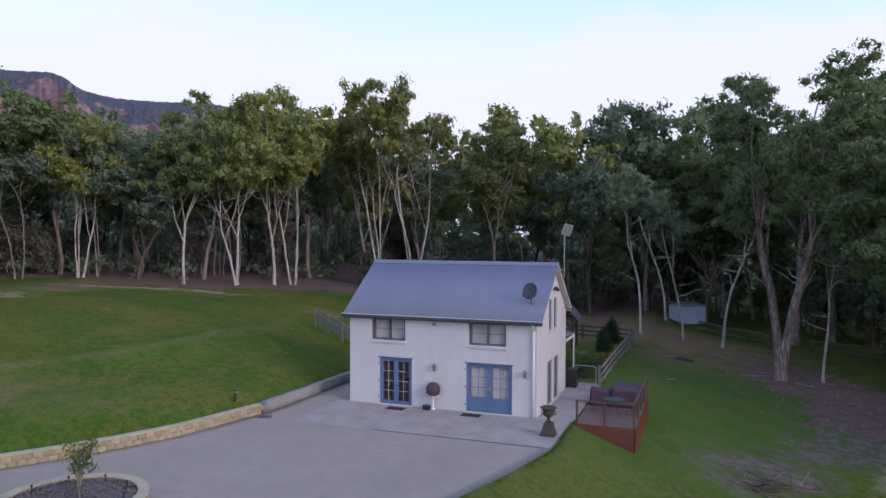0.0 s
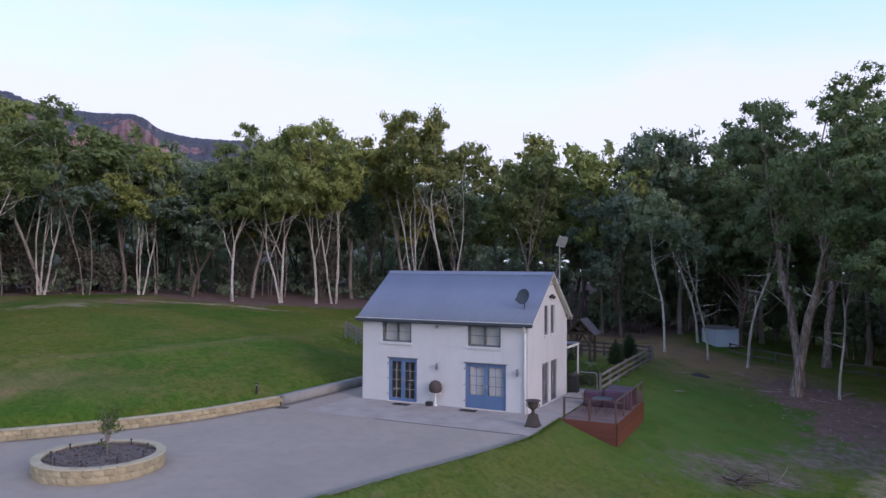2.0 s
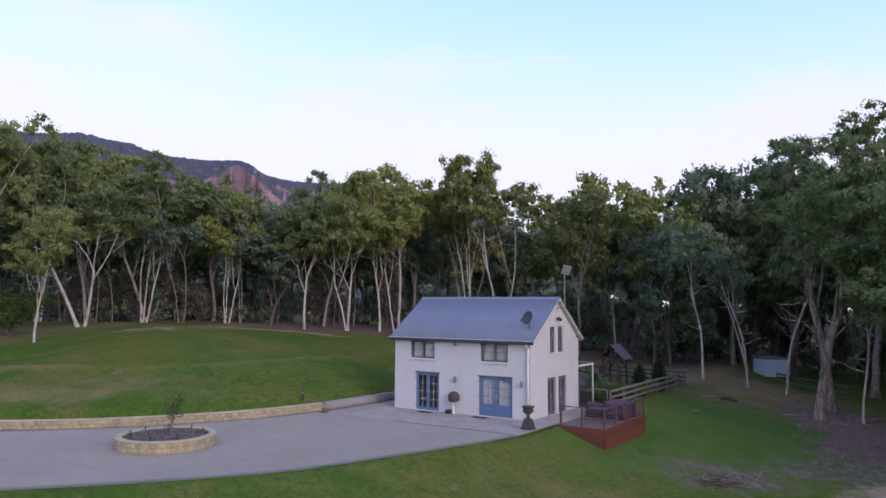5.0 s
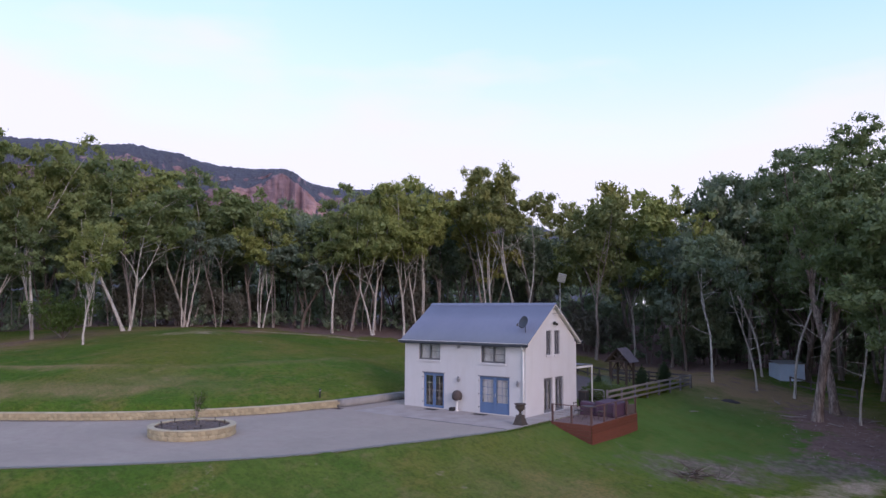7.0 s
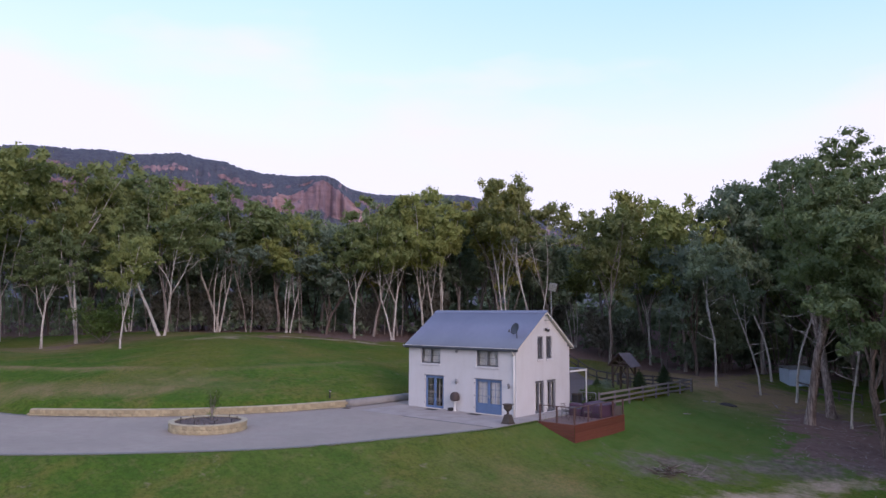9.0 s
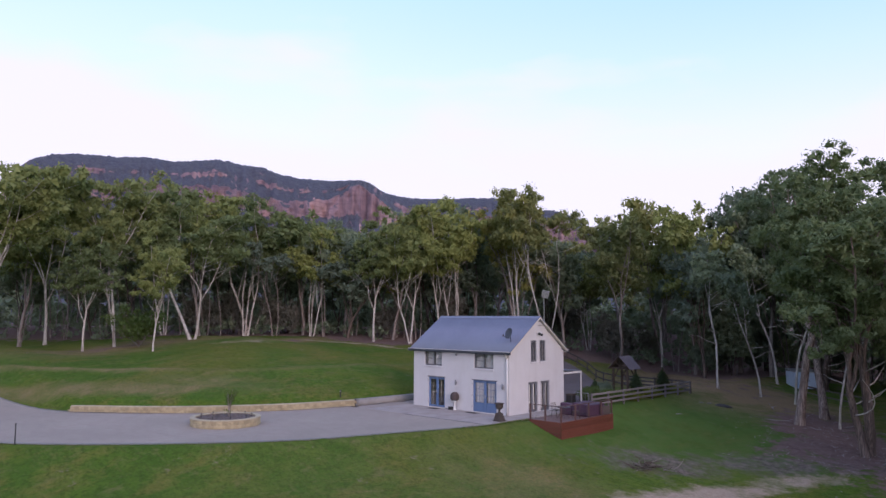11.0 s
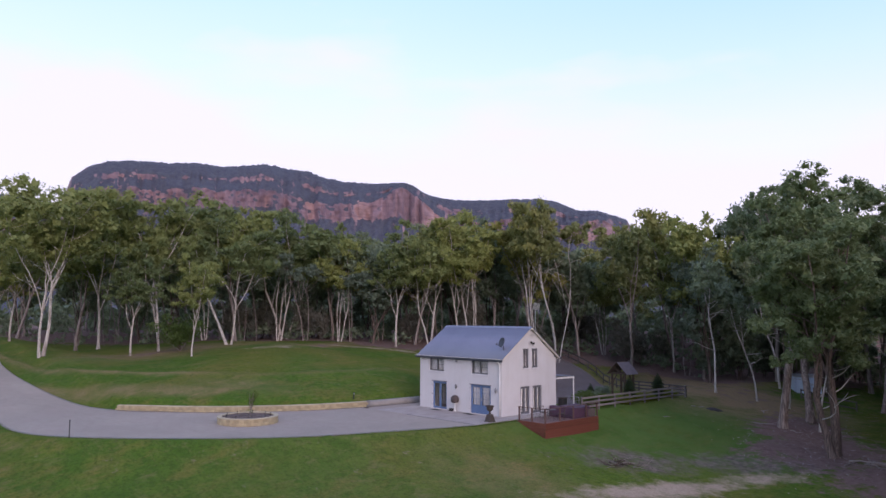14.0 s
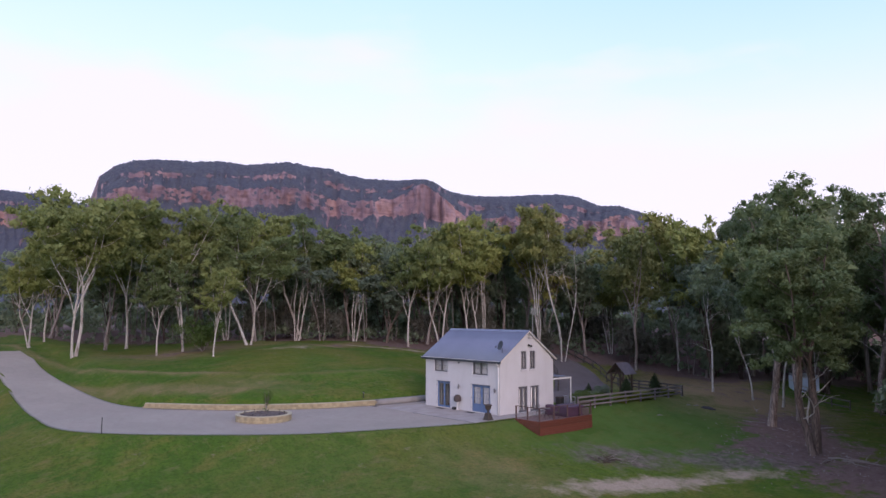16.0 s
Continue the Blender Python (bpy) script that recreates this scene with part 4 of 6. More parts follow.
def gum(seed, height, stems=1, fork=0.35, splay=0.14, mains=3, open_=0.38, sides=3, radius=0.22, leaf=L_GUM, bark_m=B_PALE, per=24, lobes=6, clump=1.5, low=0.40, size=(0.28, 0.16), label="tall pale-trunked gum tree with a billowing crown", name="gum_tree", lean=(0, 0), group="gum trees at the edge of the wood", dead=0, wander=0.065, limb=(1.6, 3.2), twigs=True):
    """A eucalypt: bare forking stems under a crown of separate leaf clumps."""
    rng = np.random.default_rng(seed)
    v, f, centres, sizes, bare = [], [], [], [], []

    def clump_at(p, k):
        if p[2] > height * low:
            centres.append(p + rng.normal(0, 0.25, 3))
            sizes.append(clump * k * (0.7 + 0.5 * rng.random()) * (0.72 + 0.45 * min(p[2] / height, 1)))

    for s in range(stems):
        a = 2 * math.pi * (s + rng.random() * 0.5) / stems
        out = splay * (0.6 + 0.8 * rng.random()) if stems > 1 else splay * 0.4 * rng.random()
        d = np.array([math.cos(a) * out + lean[0], math.sin(a) * out + lean[1], 1.0])
        p = np.array([math.cos(a) * 0.2 * (stems > 1), math.sin(a) * 0.2 * (stems > 1), -0.4])
        full = height * (1.0 if s == 0 else 0.8 + 0.18 * rng.random())
        r = radius * (1.0 if s == 0 else 0.8)
        fk = fork * (0.85 + 0.3 * rng.random())
        path, rad, dd = bough(rng, p, d, full * fk, r, r * 0.70, 7, wander, 0.01)
        rad[0] *= 1.5
        rad[1] *= 1.08
        tube(v, f, path, rad, 7)
        for m in range(dead):
            i = 4 + m % 3
            b = rng.random() * 2 * math.pi
            bare.append(bough(rng, path[i], np.array([math.cos(b), math.sin(b), 0.2]), rng.uniform(*limb), 0.024 * limb[1] ** 0.5, 0.010, 7, 0.15, 0.02)[:2])
        b0 = rng.random() * 6.28
        for m in range(mains):
            b = b0 + 2 * math.pi * (m + 0.4 * rng.random()) / mains
            o = open_ * (0.55 + 0.8 * rng.random()) * (0.45 if m == 0 else 1)
            md = np.array([math.cos(b) * o, math.sin(b) * o, 1.0]) + 0.4 * dd
            ln = full * (1 - fk) * (0.74 if m == 0 else 0.62 + 0.2 * rng.random())
            mp, mr, mdd = bough(rng, path[-1 - m % 2 * int(rng.random() * 3)] - dd * 0.1, md, ln, rad[-1] * 0.6, 0.03, 9, 0.11, 0.01)
            tube(v, f, mp, mr, 5)
            clump_at(mp[-1], 1.0)
            clump_at(mp[-2], 0.8)
            for k in range(sides + 1):
                j = 2 + int((k + rng.random()) * 6 / (sides + 1))
                c = rng.random() * 2 * math.pi
                sd = np.array([math.cos(c), math.sin(c), 0.22 + 0.45 * rng.random()])
                sl = height * (0.10 + 0.10 * rng.random()) * (1.2 - j * 0.04)
                sp, sr, sdd = bough(rng, mp[j], sd, sl, mr[j] * 0.55, 0.02, 5, 0.15, 0.07)
                tube(v, f, sp, sr, 3)
                clump_at(sp[-1], 1.0)
                clump_at(sp[3], 0.7)
                tp, tr, _ = bough(rng, sp[3], sdd + rng.normal(0, 0.8, 3), sl * 0.6, sr[3] * 0.6, 0.012, 4, 0.2, 0.05)
                if twigs:
                    tube(v, f, tp, tr, 3)
                clump_at(tp[-1], 0.8)
    # bring the tree to its full height
    fit = height / max(c[2] + 0.6 * r for c, r in zip(centres, sizes))
    v = [p * np.array([1, 1, fit if p[2] > 0 else 1]) for p in v]
    centres = [c * np.array([1, 1, fit]) for c in centres]
    tree = new(name)
    tagged(tree, label, "tree", group)
    from_arrays("trunk", v, f, bark_m, tree, True)
    for lp, lr in bare:
        bv, bf = [], []
        tube(bv, bf, [q * np.array([1, 1, fit]) for q in lp], lr, 5)
        from_arrays("dead_limb", bv, bf, B_PALE, tree, True)["label"] = "bare bleached limb"
    lv, lf = billows(rng, centres, sizes, lobes, per, size[0], size[1])
    from_arrays("crown", lv, lf, leaf, tree)
    return tree


def sited(tree, x, y, turn, k=1.0, kz=None):
    tree.matrix_basis = pose(x, y, zat(x, y), 0, 0, turn) @ Matrix.Diagonal((k, k, kz or k, 1))
    return tree


def copy_at(src, x, y, turn, k=1.0, kz=None):
    keep = src.scale.copy()
    src.scale = (1, 1, 1)
    ob = copy_thing(src, pose(x, y, zat(x, y), 0, 0, turn) @ Matrix.Diagonal((k, k, kz or k, 1)))
    src.scale = keep
    return ob


KINDS = [
    gum(11, 18, 1, 0.30, 0.1, 4, 0.58, 4, 0.17, clump=1.6, low=0.42),
    gum(12, 18, 3, 0.38, 0.10, 2, 0.34, 3, 0.11, clump=1.5, low=0.46, label="slender gum tree with three pale stems"),
    gum(13, 17, 2, 0.34, 0.26, 3, 0.54, 4, 0.16, clump=1.65, low=0.42, label="pale twin-stemmed gum tree leaning outwards"),
    gum(14, 18.5, 3, 0.52, 0.07, 2, 0.34, 3, 0.10, leaf=L_OLIVE, low=0.58, clump=1.35, label="tall pale gum tree with olive crown"),
    gum(15, 17, 1, 0.32, 0.1, 4, 0.55, 3, 0.24, leaf=L_DARK, bark_m=B_GREY, per=11, clump=1.8, low=0.26, size=(0.42, 0.24), twigs=False, label="dark dense gum tree with grey trunk"),
    gum(16, 15, 1, 0.22, 0.2, 4, 0.55, 3, 0.2, leaf=L_DARK, bark_m=B_DARK, per=11, clump=1.8, low=0.16, size=(0.42, 0.24), twigs=False, label="dark bushy forest tree with low crown"),
    gum(17, 17, 1, 0.32, 0.1, 4, 0.50, 3, 0.2, leaf=L_OLIVE, bark_m=B_GREY, per=11, clump=1.8, low=0.28, size=(0.42, 0.24), twigs=False, label="olive-crowned forest gum tree"),
    gum(18, 17.5, 1, 0.34, 0.1, 4, 0.50, 3, 0.2, bark_m=B_GREY, per=11, clump=1.8, low=0.28, size=(0.42, 0.24), twigs=False, label="green-crowned forest gum tree"),
    gum(29, 19, 2, 0.36, 0.16, 4, 0.62, 4, 0.18, clump=1.75, low=0.44, label="large spreading white-barked gum tree"),
]
SITES = [
    # kind, x, y, turn, scale, height scale
    (1, -42.0, 15.6, 20, 0.8, 0.74), (0, -33.4, 17.9, 0, 0.82, 0.86), (2, -30.3, 20.9, 60, 0.85, 0.95), (0, -29.0, 24.2, 120, 0.85, 0.97),
    (1, -28.1, 25.9, 200, 0.95, 1.0), (3, -21.5, 29.5, 30, 1.0, 1.06), (3, -18.6, 30.5, 140, 0.95, 1.04),
    (2, -41.6, 0.2, 150, 1.05, 0.95), (1, -48.5, 10.6, 10, 1.0, 0.96), (2, -52.6, 13.8, 215, 1.1, 1.06),
    (0, -42.6, -10.4, 20, 0.66, 0.66), (8, -43.7, -18.6, 80, 1.0, 0.98), (0, -60.0, -8.0, 200, 1.1, 1.15),
    (8, -43.7, -6.9, 300, 0.8, 0.95), (5, -55.0, -1.5, 40, 1.0, 1.05), (2, -54.0, -20.5, 100, 0.7, 0.75), (0, -56.5, -18.5, 10, 0.7, 0.75), (0, -33.2, -8.0, 300, 0.52, 0.56),
    (7, -62.0, -10.0, 50, 1.0, 1.0), (7, -60.0, 4.0, 10, 1.1, 1.1), (7, -47.5, 4.0, 170, 0.9, 0.95),
    (0, -12.2, 46.4, 30, 0.9, 1.05), (6, -13.5, 38.5, 80, 0.95, 1.0), (6, -24.0, 33.0, 10, 0.9, 0.98), (7, -7.0, 44.0, 200, 1.0, 1.15),
    (4, 0.5, 47.0, 10, 1.15, 1.28), (5, -4.0, 39.5, 60, 1.0, 1.05), (4, -4.5, 51.0, 200, 1.15, 1.32), (6, -14.5, 50.0, 40, 1.1, 1.2), (4, 8.0, 54.0, 120, 1.15, 1.38), (7, 21.0, 34.0, 0, 1.1, 1.2),
    (4, 27.0, 30.0, 250, 1.2, 1.25), (4, 32.0, 18.0, 30, 1.1, 1.15), (7, 24.0, 42.0, 300, 1.15, 1.25), (4, 17.0, 44.0, 190, 1.15, 1.25),
]
used = set()


def plant(k, x, y, turn, sc, sz):
    if k in used:
        return copy_at(KINDS[k], x, y, turn, sc, sz)
    used.add(k)
    return sited(KINDS[k], x, y, turn, sc, sz)


for row in SITES:
    plant(*row)
# the wood behind: one tree every few metres
rng = np.random.default_rng(21)
taken = [(s[1], s[2]) for s in SITES]
cand = np.column_stack([rng.uniform(-95, 62, 4000), rng.uniform(-34, 84, 4000)])
depth = side(cand[:, 0], cand[:, 1], FRONT)
count = 0
for (x, y), d in zip(cand, depth):
    if count >= 88:
        break
    # past x 22 the trees are out of view, added to shade the slope
    if d < 1.5 or d > 30 or (x > 22 and rng.random() < 0.7) or min((x - a) ** 2 + (y - b) ** 2 for a, b in taken) < (3.9 + d * 0.07) ** 2:
        continue
    taken.append((x, y))
    count += 1
    k = int(rng.choice([1, 4, 5, 6, 7], p=[0.16, 0.34, 0.26, 0.12, 0.12]) if d < 9 else rng.choice([4, 5, 6, 7], p=[0.36, 0.28, 0.18, 0.18]))
    sc = rng.uniform(0.85, 1.1) * (0.84 if k < 2 else 1)
    plant(k, x, y, rng.uniform(0, 360), sc, sc * rng.uniform(0.9, 1.08) * (1.12 if x > -8 else 0.84 if x < -36 else 1.0))

# leafy scrub trees that fill the wood's edge behind the house
scrub = gum(61, 8.5, 3, 0.14, 0.22, 3, 0.42, 3, 0.10, leaf=L_DARK, bark_m=B_DARK, per=8, lobes=4, clump=1.3, low=0.03, size=(0.36, 0.19), label="dark scrubby tree leafy to the ground", group="scrub at the edge of the wood", name="scrub_tree")
cand = np.column_stack([rng.uniform(-60, 30, 4000), rng.uniform(-20, 75, 4000)])
depth = side(cand[:, 0], cand[:, 1], FRONT)
spaced = []
for (x, y), d in zip(cand, depth):
    near_yard = x > -24 and 1.0 < d < 10
    deep = x <= -24 and 6 < d < 15
    if (near_yard or deep) and all((x - a) ** 2 + (y - c) ** 2 > 9 for a, c in spaced) and not (1 < x < 8 and y < 50):
        spaced.append((x, y))
brush = gum(62, 6.0, 4, 0.12, 0.3, 3, 0.5, 2, 0.06, leaf=L_UNDER, bark_m=B_GREY, per=8, lobes=3, clump=1.0, low=0.03, size=(0.32, 0.16), label="brownish twiggy scrub under the gums", group="scrub at the edge of the wood", name="scrub_tree")
first = set()
for i, (x, y) in enumerate(spaced[:64]):
    k = rng.uniform(0.45, 1.25)
    if x < -9 and rng.random() < 0.4:
        continue
    src = brush if x < -9 else scrub
    go = copy_at if src.name in first else sited
    first.add(src.name)
    go(src, x, y, rng.uniform(0, 360), k, k * rng.uniform(0.8, 1.15))

# slim understorey stems just inside the wood
pole = gum(51, 11, 2, 0.6, 0.06, 2, 0.2, 1, 0.06, leaf=L_DARK, bark_m=B_GREY, per=12, lobes=4, clump=1.0, low=0.6, label="thin pale understorey gum stem", group="slim stems inside the wood")
cand = np.column_stack([rng.uniform(-80, 24, 3000), rng.uniform(-30, 70, 3000)])
depth = side(cand[:, 0], cand[:, 1], FRONT)
picked = [tuple(p) for p, d in zip(cand, depth) if 1.0 < d < 9 and rng.random() < 0.35][:38]
for i, (x, y) in enumerate(picked):
    k = rng.uniform(0.8, 1.25)
    (copy_at if i else sited)(pole, x, y, rng.uniform(0, 360), k, k * rng.uniform(0.9, 1.2))

# trees between the yard and the wood
thin = gum(31, 12, 1, 0.50, 0.05, 2, 0.34, 3, 0.105, leaf=L_DARK, per=14, lobes=5, clump=1.1, low=0.52, dead=2, wander=0.10, label="slender white-stemmed young gum tree", group="young gum trees by the yard")
sited(thin, 1.6, 29.3, 0, 1.0, 1.1)
copy_at(thin, 4.7, 31.4, 100, 0.85, 0.95)
copy_at(thin, 7.6, 31.3, 220, 1.1, 1.3)
copy_at(thin, 2.8, 41.7, 60, 1.1, 1.25)
copy_at(thin, 13.5, 22.0, 300, 0.8, 0.9)
near_one = gum(46, 20.5, 1, 0.46, 0.10, 4, 0.50, 4, 0.34, leaf=L_NEAR, bark_m=B_ROSE, per=34, lobes=7, clump=1.3, low=0.22, size=(0.24, 0.12), dead=3, wander=0.10, limb=(2.4, 4.5), label="massive dark gum tree with shaggy grey trunk", group="large gum trees beside the lawn")
sited(near_one, 10.9, 21.4, 40, 0.96, 1.0)
near_two = gum(42, 18.5, 2, 0.27, 0.13, 4, 0.62, 5, 0.30, leaf=L_NEAR, bark_m=B_BROWN, per=34, lobes=7, clump=1.25, low=0.12, size=(0.24, 0.12), dead=3, wander=0.14, limb=(2.4, 4.5), lean=(-0.10, -0.06), label="spreading dark gum tree with several crooked stems", group="large gum trees beside the lawn")
sited(near_two, 16.8, 14.9, 10, 1.14, 0.99)
copy_at(near_one, 11.4, 26.2, 200, 0.95, 1.06)
copy_at(near_two, 25.5, 21.0, 130, 1.15, 1.0)
copy_at(near_two, 6.0, 46.0, 70, 1.1, 1.0)
copy_at(near_one, 13.5, 39.0, 130, 1.05, 1.0)
copy_at(near_one, 19.5, 28.0, 310, 1.05, 1.0)

# undergrowth and far woods
rng = np.random.default_rng(5)
cand = np.column_stack([rng.uniform(-95, 60, 9000), rng.uniform(-34, 80, 9000)])
depth = side(cand[:, 0], cand[:, 1], FRONT)
keep = (depth > 3) & (depth < 36)
cand, depth = cand[keep][:1100], depth[keep][:1100]
cs = np.column_stack([cand, land_z(cand[:, 0], cand[:, 1]) + rng.uniform(0.1, 1.0, len(cand)) * (0.6 + 0.11 * depth)])
lv, lf = billows(rng, cs, rng.uniform(0.5, 1.6, len(cs)), 4, 8, 0.34, 0.18, flat=0.8, inner=6)
tagged(from_arrays("undergrowth", lv, lf, L_DARK), "dark shrubby undergrowth between the forest trees", "undergrowth", kind="stuff")
ang, rad = rng.uniform(radians(10), radians(225), 5000), rng.uniform(58, 170, 5000)
fx, fy = -5 + rad * np.cos(ang), 5 + rad * np.sin(ang)
keep = side(fx, fy, FRONT) > 26
fx, fy = fx[keep][:2300], fy[keep][:2300]
cs = np.column_stack([fx, fy, land_z(fx, fy) + rng.uniform(0, 1, len(fx)) ** 1.5 * 14.5 + 0.3])
lv, lf = billows(rng, cs, rng.uniform(2.4, 4.2, len(cs)), 4, 8, 0.9, 0.55, inner=9)
tagged(from_arrays("far_woods", lv, lf, L_DARK), "dense dark woodland beyond the clearing", "woods", kind="stuff")

# ---- walls and planter of split stone ----


def rough_block(seed, L, W, H):
    """A split-faced stone block, its base at the origin and its face towards -y."""
    rng = random.Random(seed)
    bm = box(bmesh.new(), -L / 2, L / 2, 0, W, 0, H)
    bmesh.ops.subdivide_edges(bm, edges=[e for e in bm.edges if abs(e.verts[0].co.y) < 1e-6 and abs(e.verts[1].co.y) < 1e-6], cuts=2, use_grid_fill=True)
    for v in bm.verts:
        if v.co.y < 1e-6:
            inner = abs(v.co.x) < L / 2 - 1e-4 and 1e-4 < v.co.z < H - 1e-4
            v.co.y += -rng.uniform(0.008, 0.035) if inner else rng.uniform(0.0, 0.012)
            v.co.x += rng.uniform(-0.005, 0.005)
    bmesh.ops.recalc_face_normals(bm, faces=bm.faces)
    me = bpy.data.meshes.new("stone_block")
    bm.to_mesh(me)
    bm.free()
    me.materials.append(M_STONE)
    return me


def plain_mesh(name, bm, material):
    me = bpy.data.meshes.new(name)
    bmesh.ops.recalc_face_normals(bm, faces=bm.faces)
    bm.to_mesh(me)
    bm.free()
    me.materials.append(material)
    return me


def course(parent, line, name, meshes, L, z, shift=0.0, depth=0.0):
    """Lays pieces of length L along a line, face to the line's left."""
    seg = np.hypot(*np.diff(line, axis=0).T)
    cum = np.concatenate([[0], np.cumsum(seg)])
    s, i = shift, 0
    while s + L * 0.5 < cum[-1]:
        p = np.array([np.interp(s + L / 2, cum, line[:, k]) for k in (0, 1)])
        a = np.array([np.interp(max(s, 0), cum, line[:, k]) for k in (0, 1)])
        b = np.array([np.interp(min(s + L, cum[-1]), cum, line[:, k]) for k in (0, 1)])
        ang = math.degrees(math.atan2(b[1] - a[1], b[0] - a[0])) + 180
        ob = share(name, meshes[(i * 7 + int(z * 31)) % len(meshes)], parent, pose(p[0], p[1], z, 0, 0, ang) @ pose(0, depth, 0))
        s += L
        i += 1


STONES = [rough_block(50 + i, 0.296, 0.24, 0.203) for i in range(8)]
CAPS = [plain_mesh("cap_stone", boxes((-0.248, 0.248, -0.035, 0.27, 0, 0.065), bevel=0.012), M_CAP)]
wall_line = curve([(-11.05, -3.55), (-12.4, -8.6), (-15.9, -14.2), (-21.3, -19.0)], 14)
garden_wall = empty("garden_wall", pose(0, 0, 0), "low curved retaining wall of split sandstone blocks", "wall")
for row, shift in ((0, 0.0), (1, -0.15)):
    course(garden_wall, wall_line, "stone_block", STONES, 0.305, 0.0 + row * 0.208, shift)
course(garden_wall, wall_line, "cap_stone", CAPS, 0.50, 0.417, 0.0)
ramp_line = curve([(-10.72, 4.4), (-10.85, 1.0), (-11.03, -3.5)], 8)
v, f = [], []
for i, p in enumerate(ramp_line):
    for dx, z in ((0.0, -0.1), (0.0, 0.46), (-0.32, 0.50), (-0.32, -0.1)):
        v.append((p[0] + dx, p[1], z))
for i in range(len(ramp_line) - 1):
    for k in range(4):
        a, b = i * 4 + k, i * 4 + (k + 1) % 4
        f.append((a, b, b + 4, a + 4))
f += [(0, 1, 2, 3), (len(v) - 1, len(v) - 2, len(v) - 3, len(v) - 4)]
tagged(from_arrays("retaining_wall", v, f, M_RAMP), "low weathered concrete retaining wall beside the house", "wall")
grate = empty("drain_grate", pose(-10.75, -3.9, 0.03, 0, 0, 15), "dark steel drain grate in the forecourt", "drain")
part("frame", boxes((-0.35, 0.35, -0.2, -0.17, 0, 0.02), (-0.35, 0.35, 0.17, 0.2, 0, 0.02), (-0.35, -0.32, -0.17, 0.17, 0, 0.02), (0.32, 0.35, -0.17, 0.17, 0, 0.02)), M_IRON, grate)
part("bars", boxes(*[(x, x + 0.03, -0.17, 0.17, 0.0, 0.015) for x in np.arange(-0.3, 0.3, 0.06)]), M_IRON, grate)

PX, PY, PR = -9.5, -14.62, 1.95
planter = empty("round_planter", pose(PX, PY, 0.03), "round raised planter of sandstone blocks filled with mulch", "planter")
BENT = [rough_block(80 + i, 0.302, 0.22, 0.203) for i in range(7)]
for row in range(2):
    n = 40
    for i in range(n):
        a = 360 * (i + 0.5 * row) / n
        share("stone_block", BENT[(i * 3 + row) % 7], planter, pose(0, 0, row * 0.208, 0, 0, a) @ pose(0, -PR, 0))
rim = boxes((-0.235, 0.235, -0.03, 0.27, 0, 0.065))
for vv in rim.verts:
    if vv.co.y > 0.1:
        vv.co.x *= 0.86
bmesh.ops.bevel(rim, geom=rim.edges[:], offset=0.012, segments=1, affect="EDGES")
RIM = plain_mesh("cap_stone", rim, M_CAP)
for i in range(26):
    share("cap_stone", RIM, planter, pose(0, 0, 0.417, 0, 0, 360 * (i + 0.2) / 26) @ pose(0, -PR, 0))
rng = np.random.default_rng(8)
v, f = [], []
rings, segs = 14, 48
for r in range(rings + 1):
    for s in range(segs):
        rr = (PR - 0.15) * r / rings
        v.append((rr * math.cos(2 * math.pi * s / segs), rr * math.sin(2 * math.pi * s / segs), 0.36 + 0.07 * (1 - (r / rings) ** 2) + rng.normal(0, 0.018)))
for r in range(rings):
    for s in range(segs):
        f.append((r * segs + s, r * segs + (s + 1) % segs, (r + 1) * segs + (s + 1) % segs, (r + 1) * segs + s))
from_arrays("mulch", v, f, M_MULCH, planter)
bm = bmesh.new()
for i in range(420):
    a, rr = rng.uniform(0, 6.28), (PR - 0.25) * math.sqrt(rng.random())
    m = pose(rr * math.cos(a), rr * math.sin(a), 0.40 + 0.06 * (1 - (rr / PR) ** 2), rng.uniform(-40, 40), rng.uniform(-40, 40), rng.uniform(0, 360))
    bmesh.ops.create_cube(bm, size=1, matrix=m @ Matrix.Diagonal((rng.uniform(0.06, 0.16), 0.05, 0.02, 1)))
chips = part("bark_mulch", bm, M_MULCH, planter)
chips["kind"] = "stuff"
for i in range(9):
    a = radians(20 + 40 * i)
    peg = empty("garden_peg", pose(PX + 1.45 * math.cos(a), PY + 1.45 * math.sin(a), 0.40), "small black peg pushed into the mulch", "peg", "pegs in the planter")
    part("shaft", rod(bmesh.new(), (0, 0, 0), (0, 0, 0.2), 0.018), M_BLACK, peg)
    part("head", rod(bmesh.new(), (0, 0, 0.2), (0, 0, 0.25), 0.04, 0.03), M_BLACK, peg)


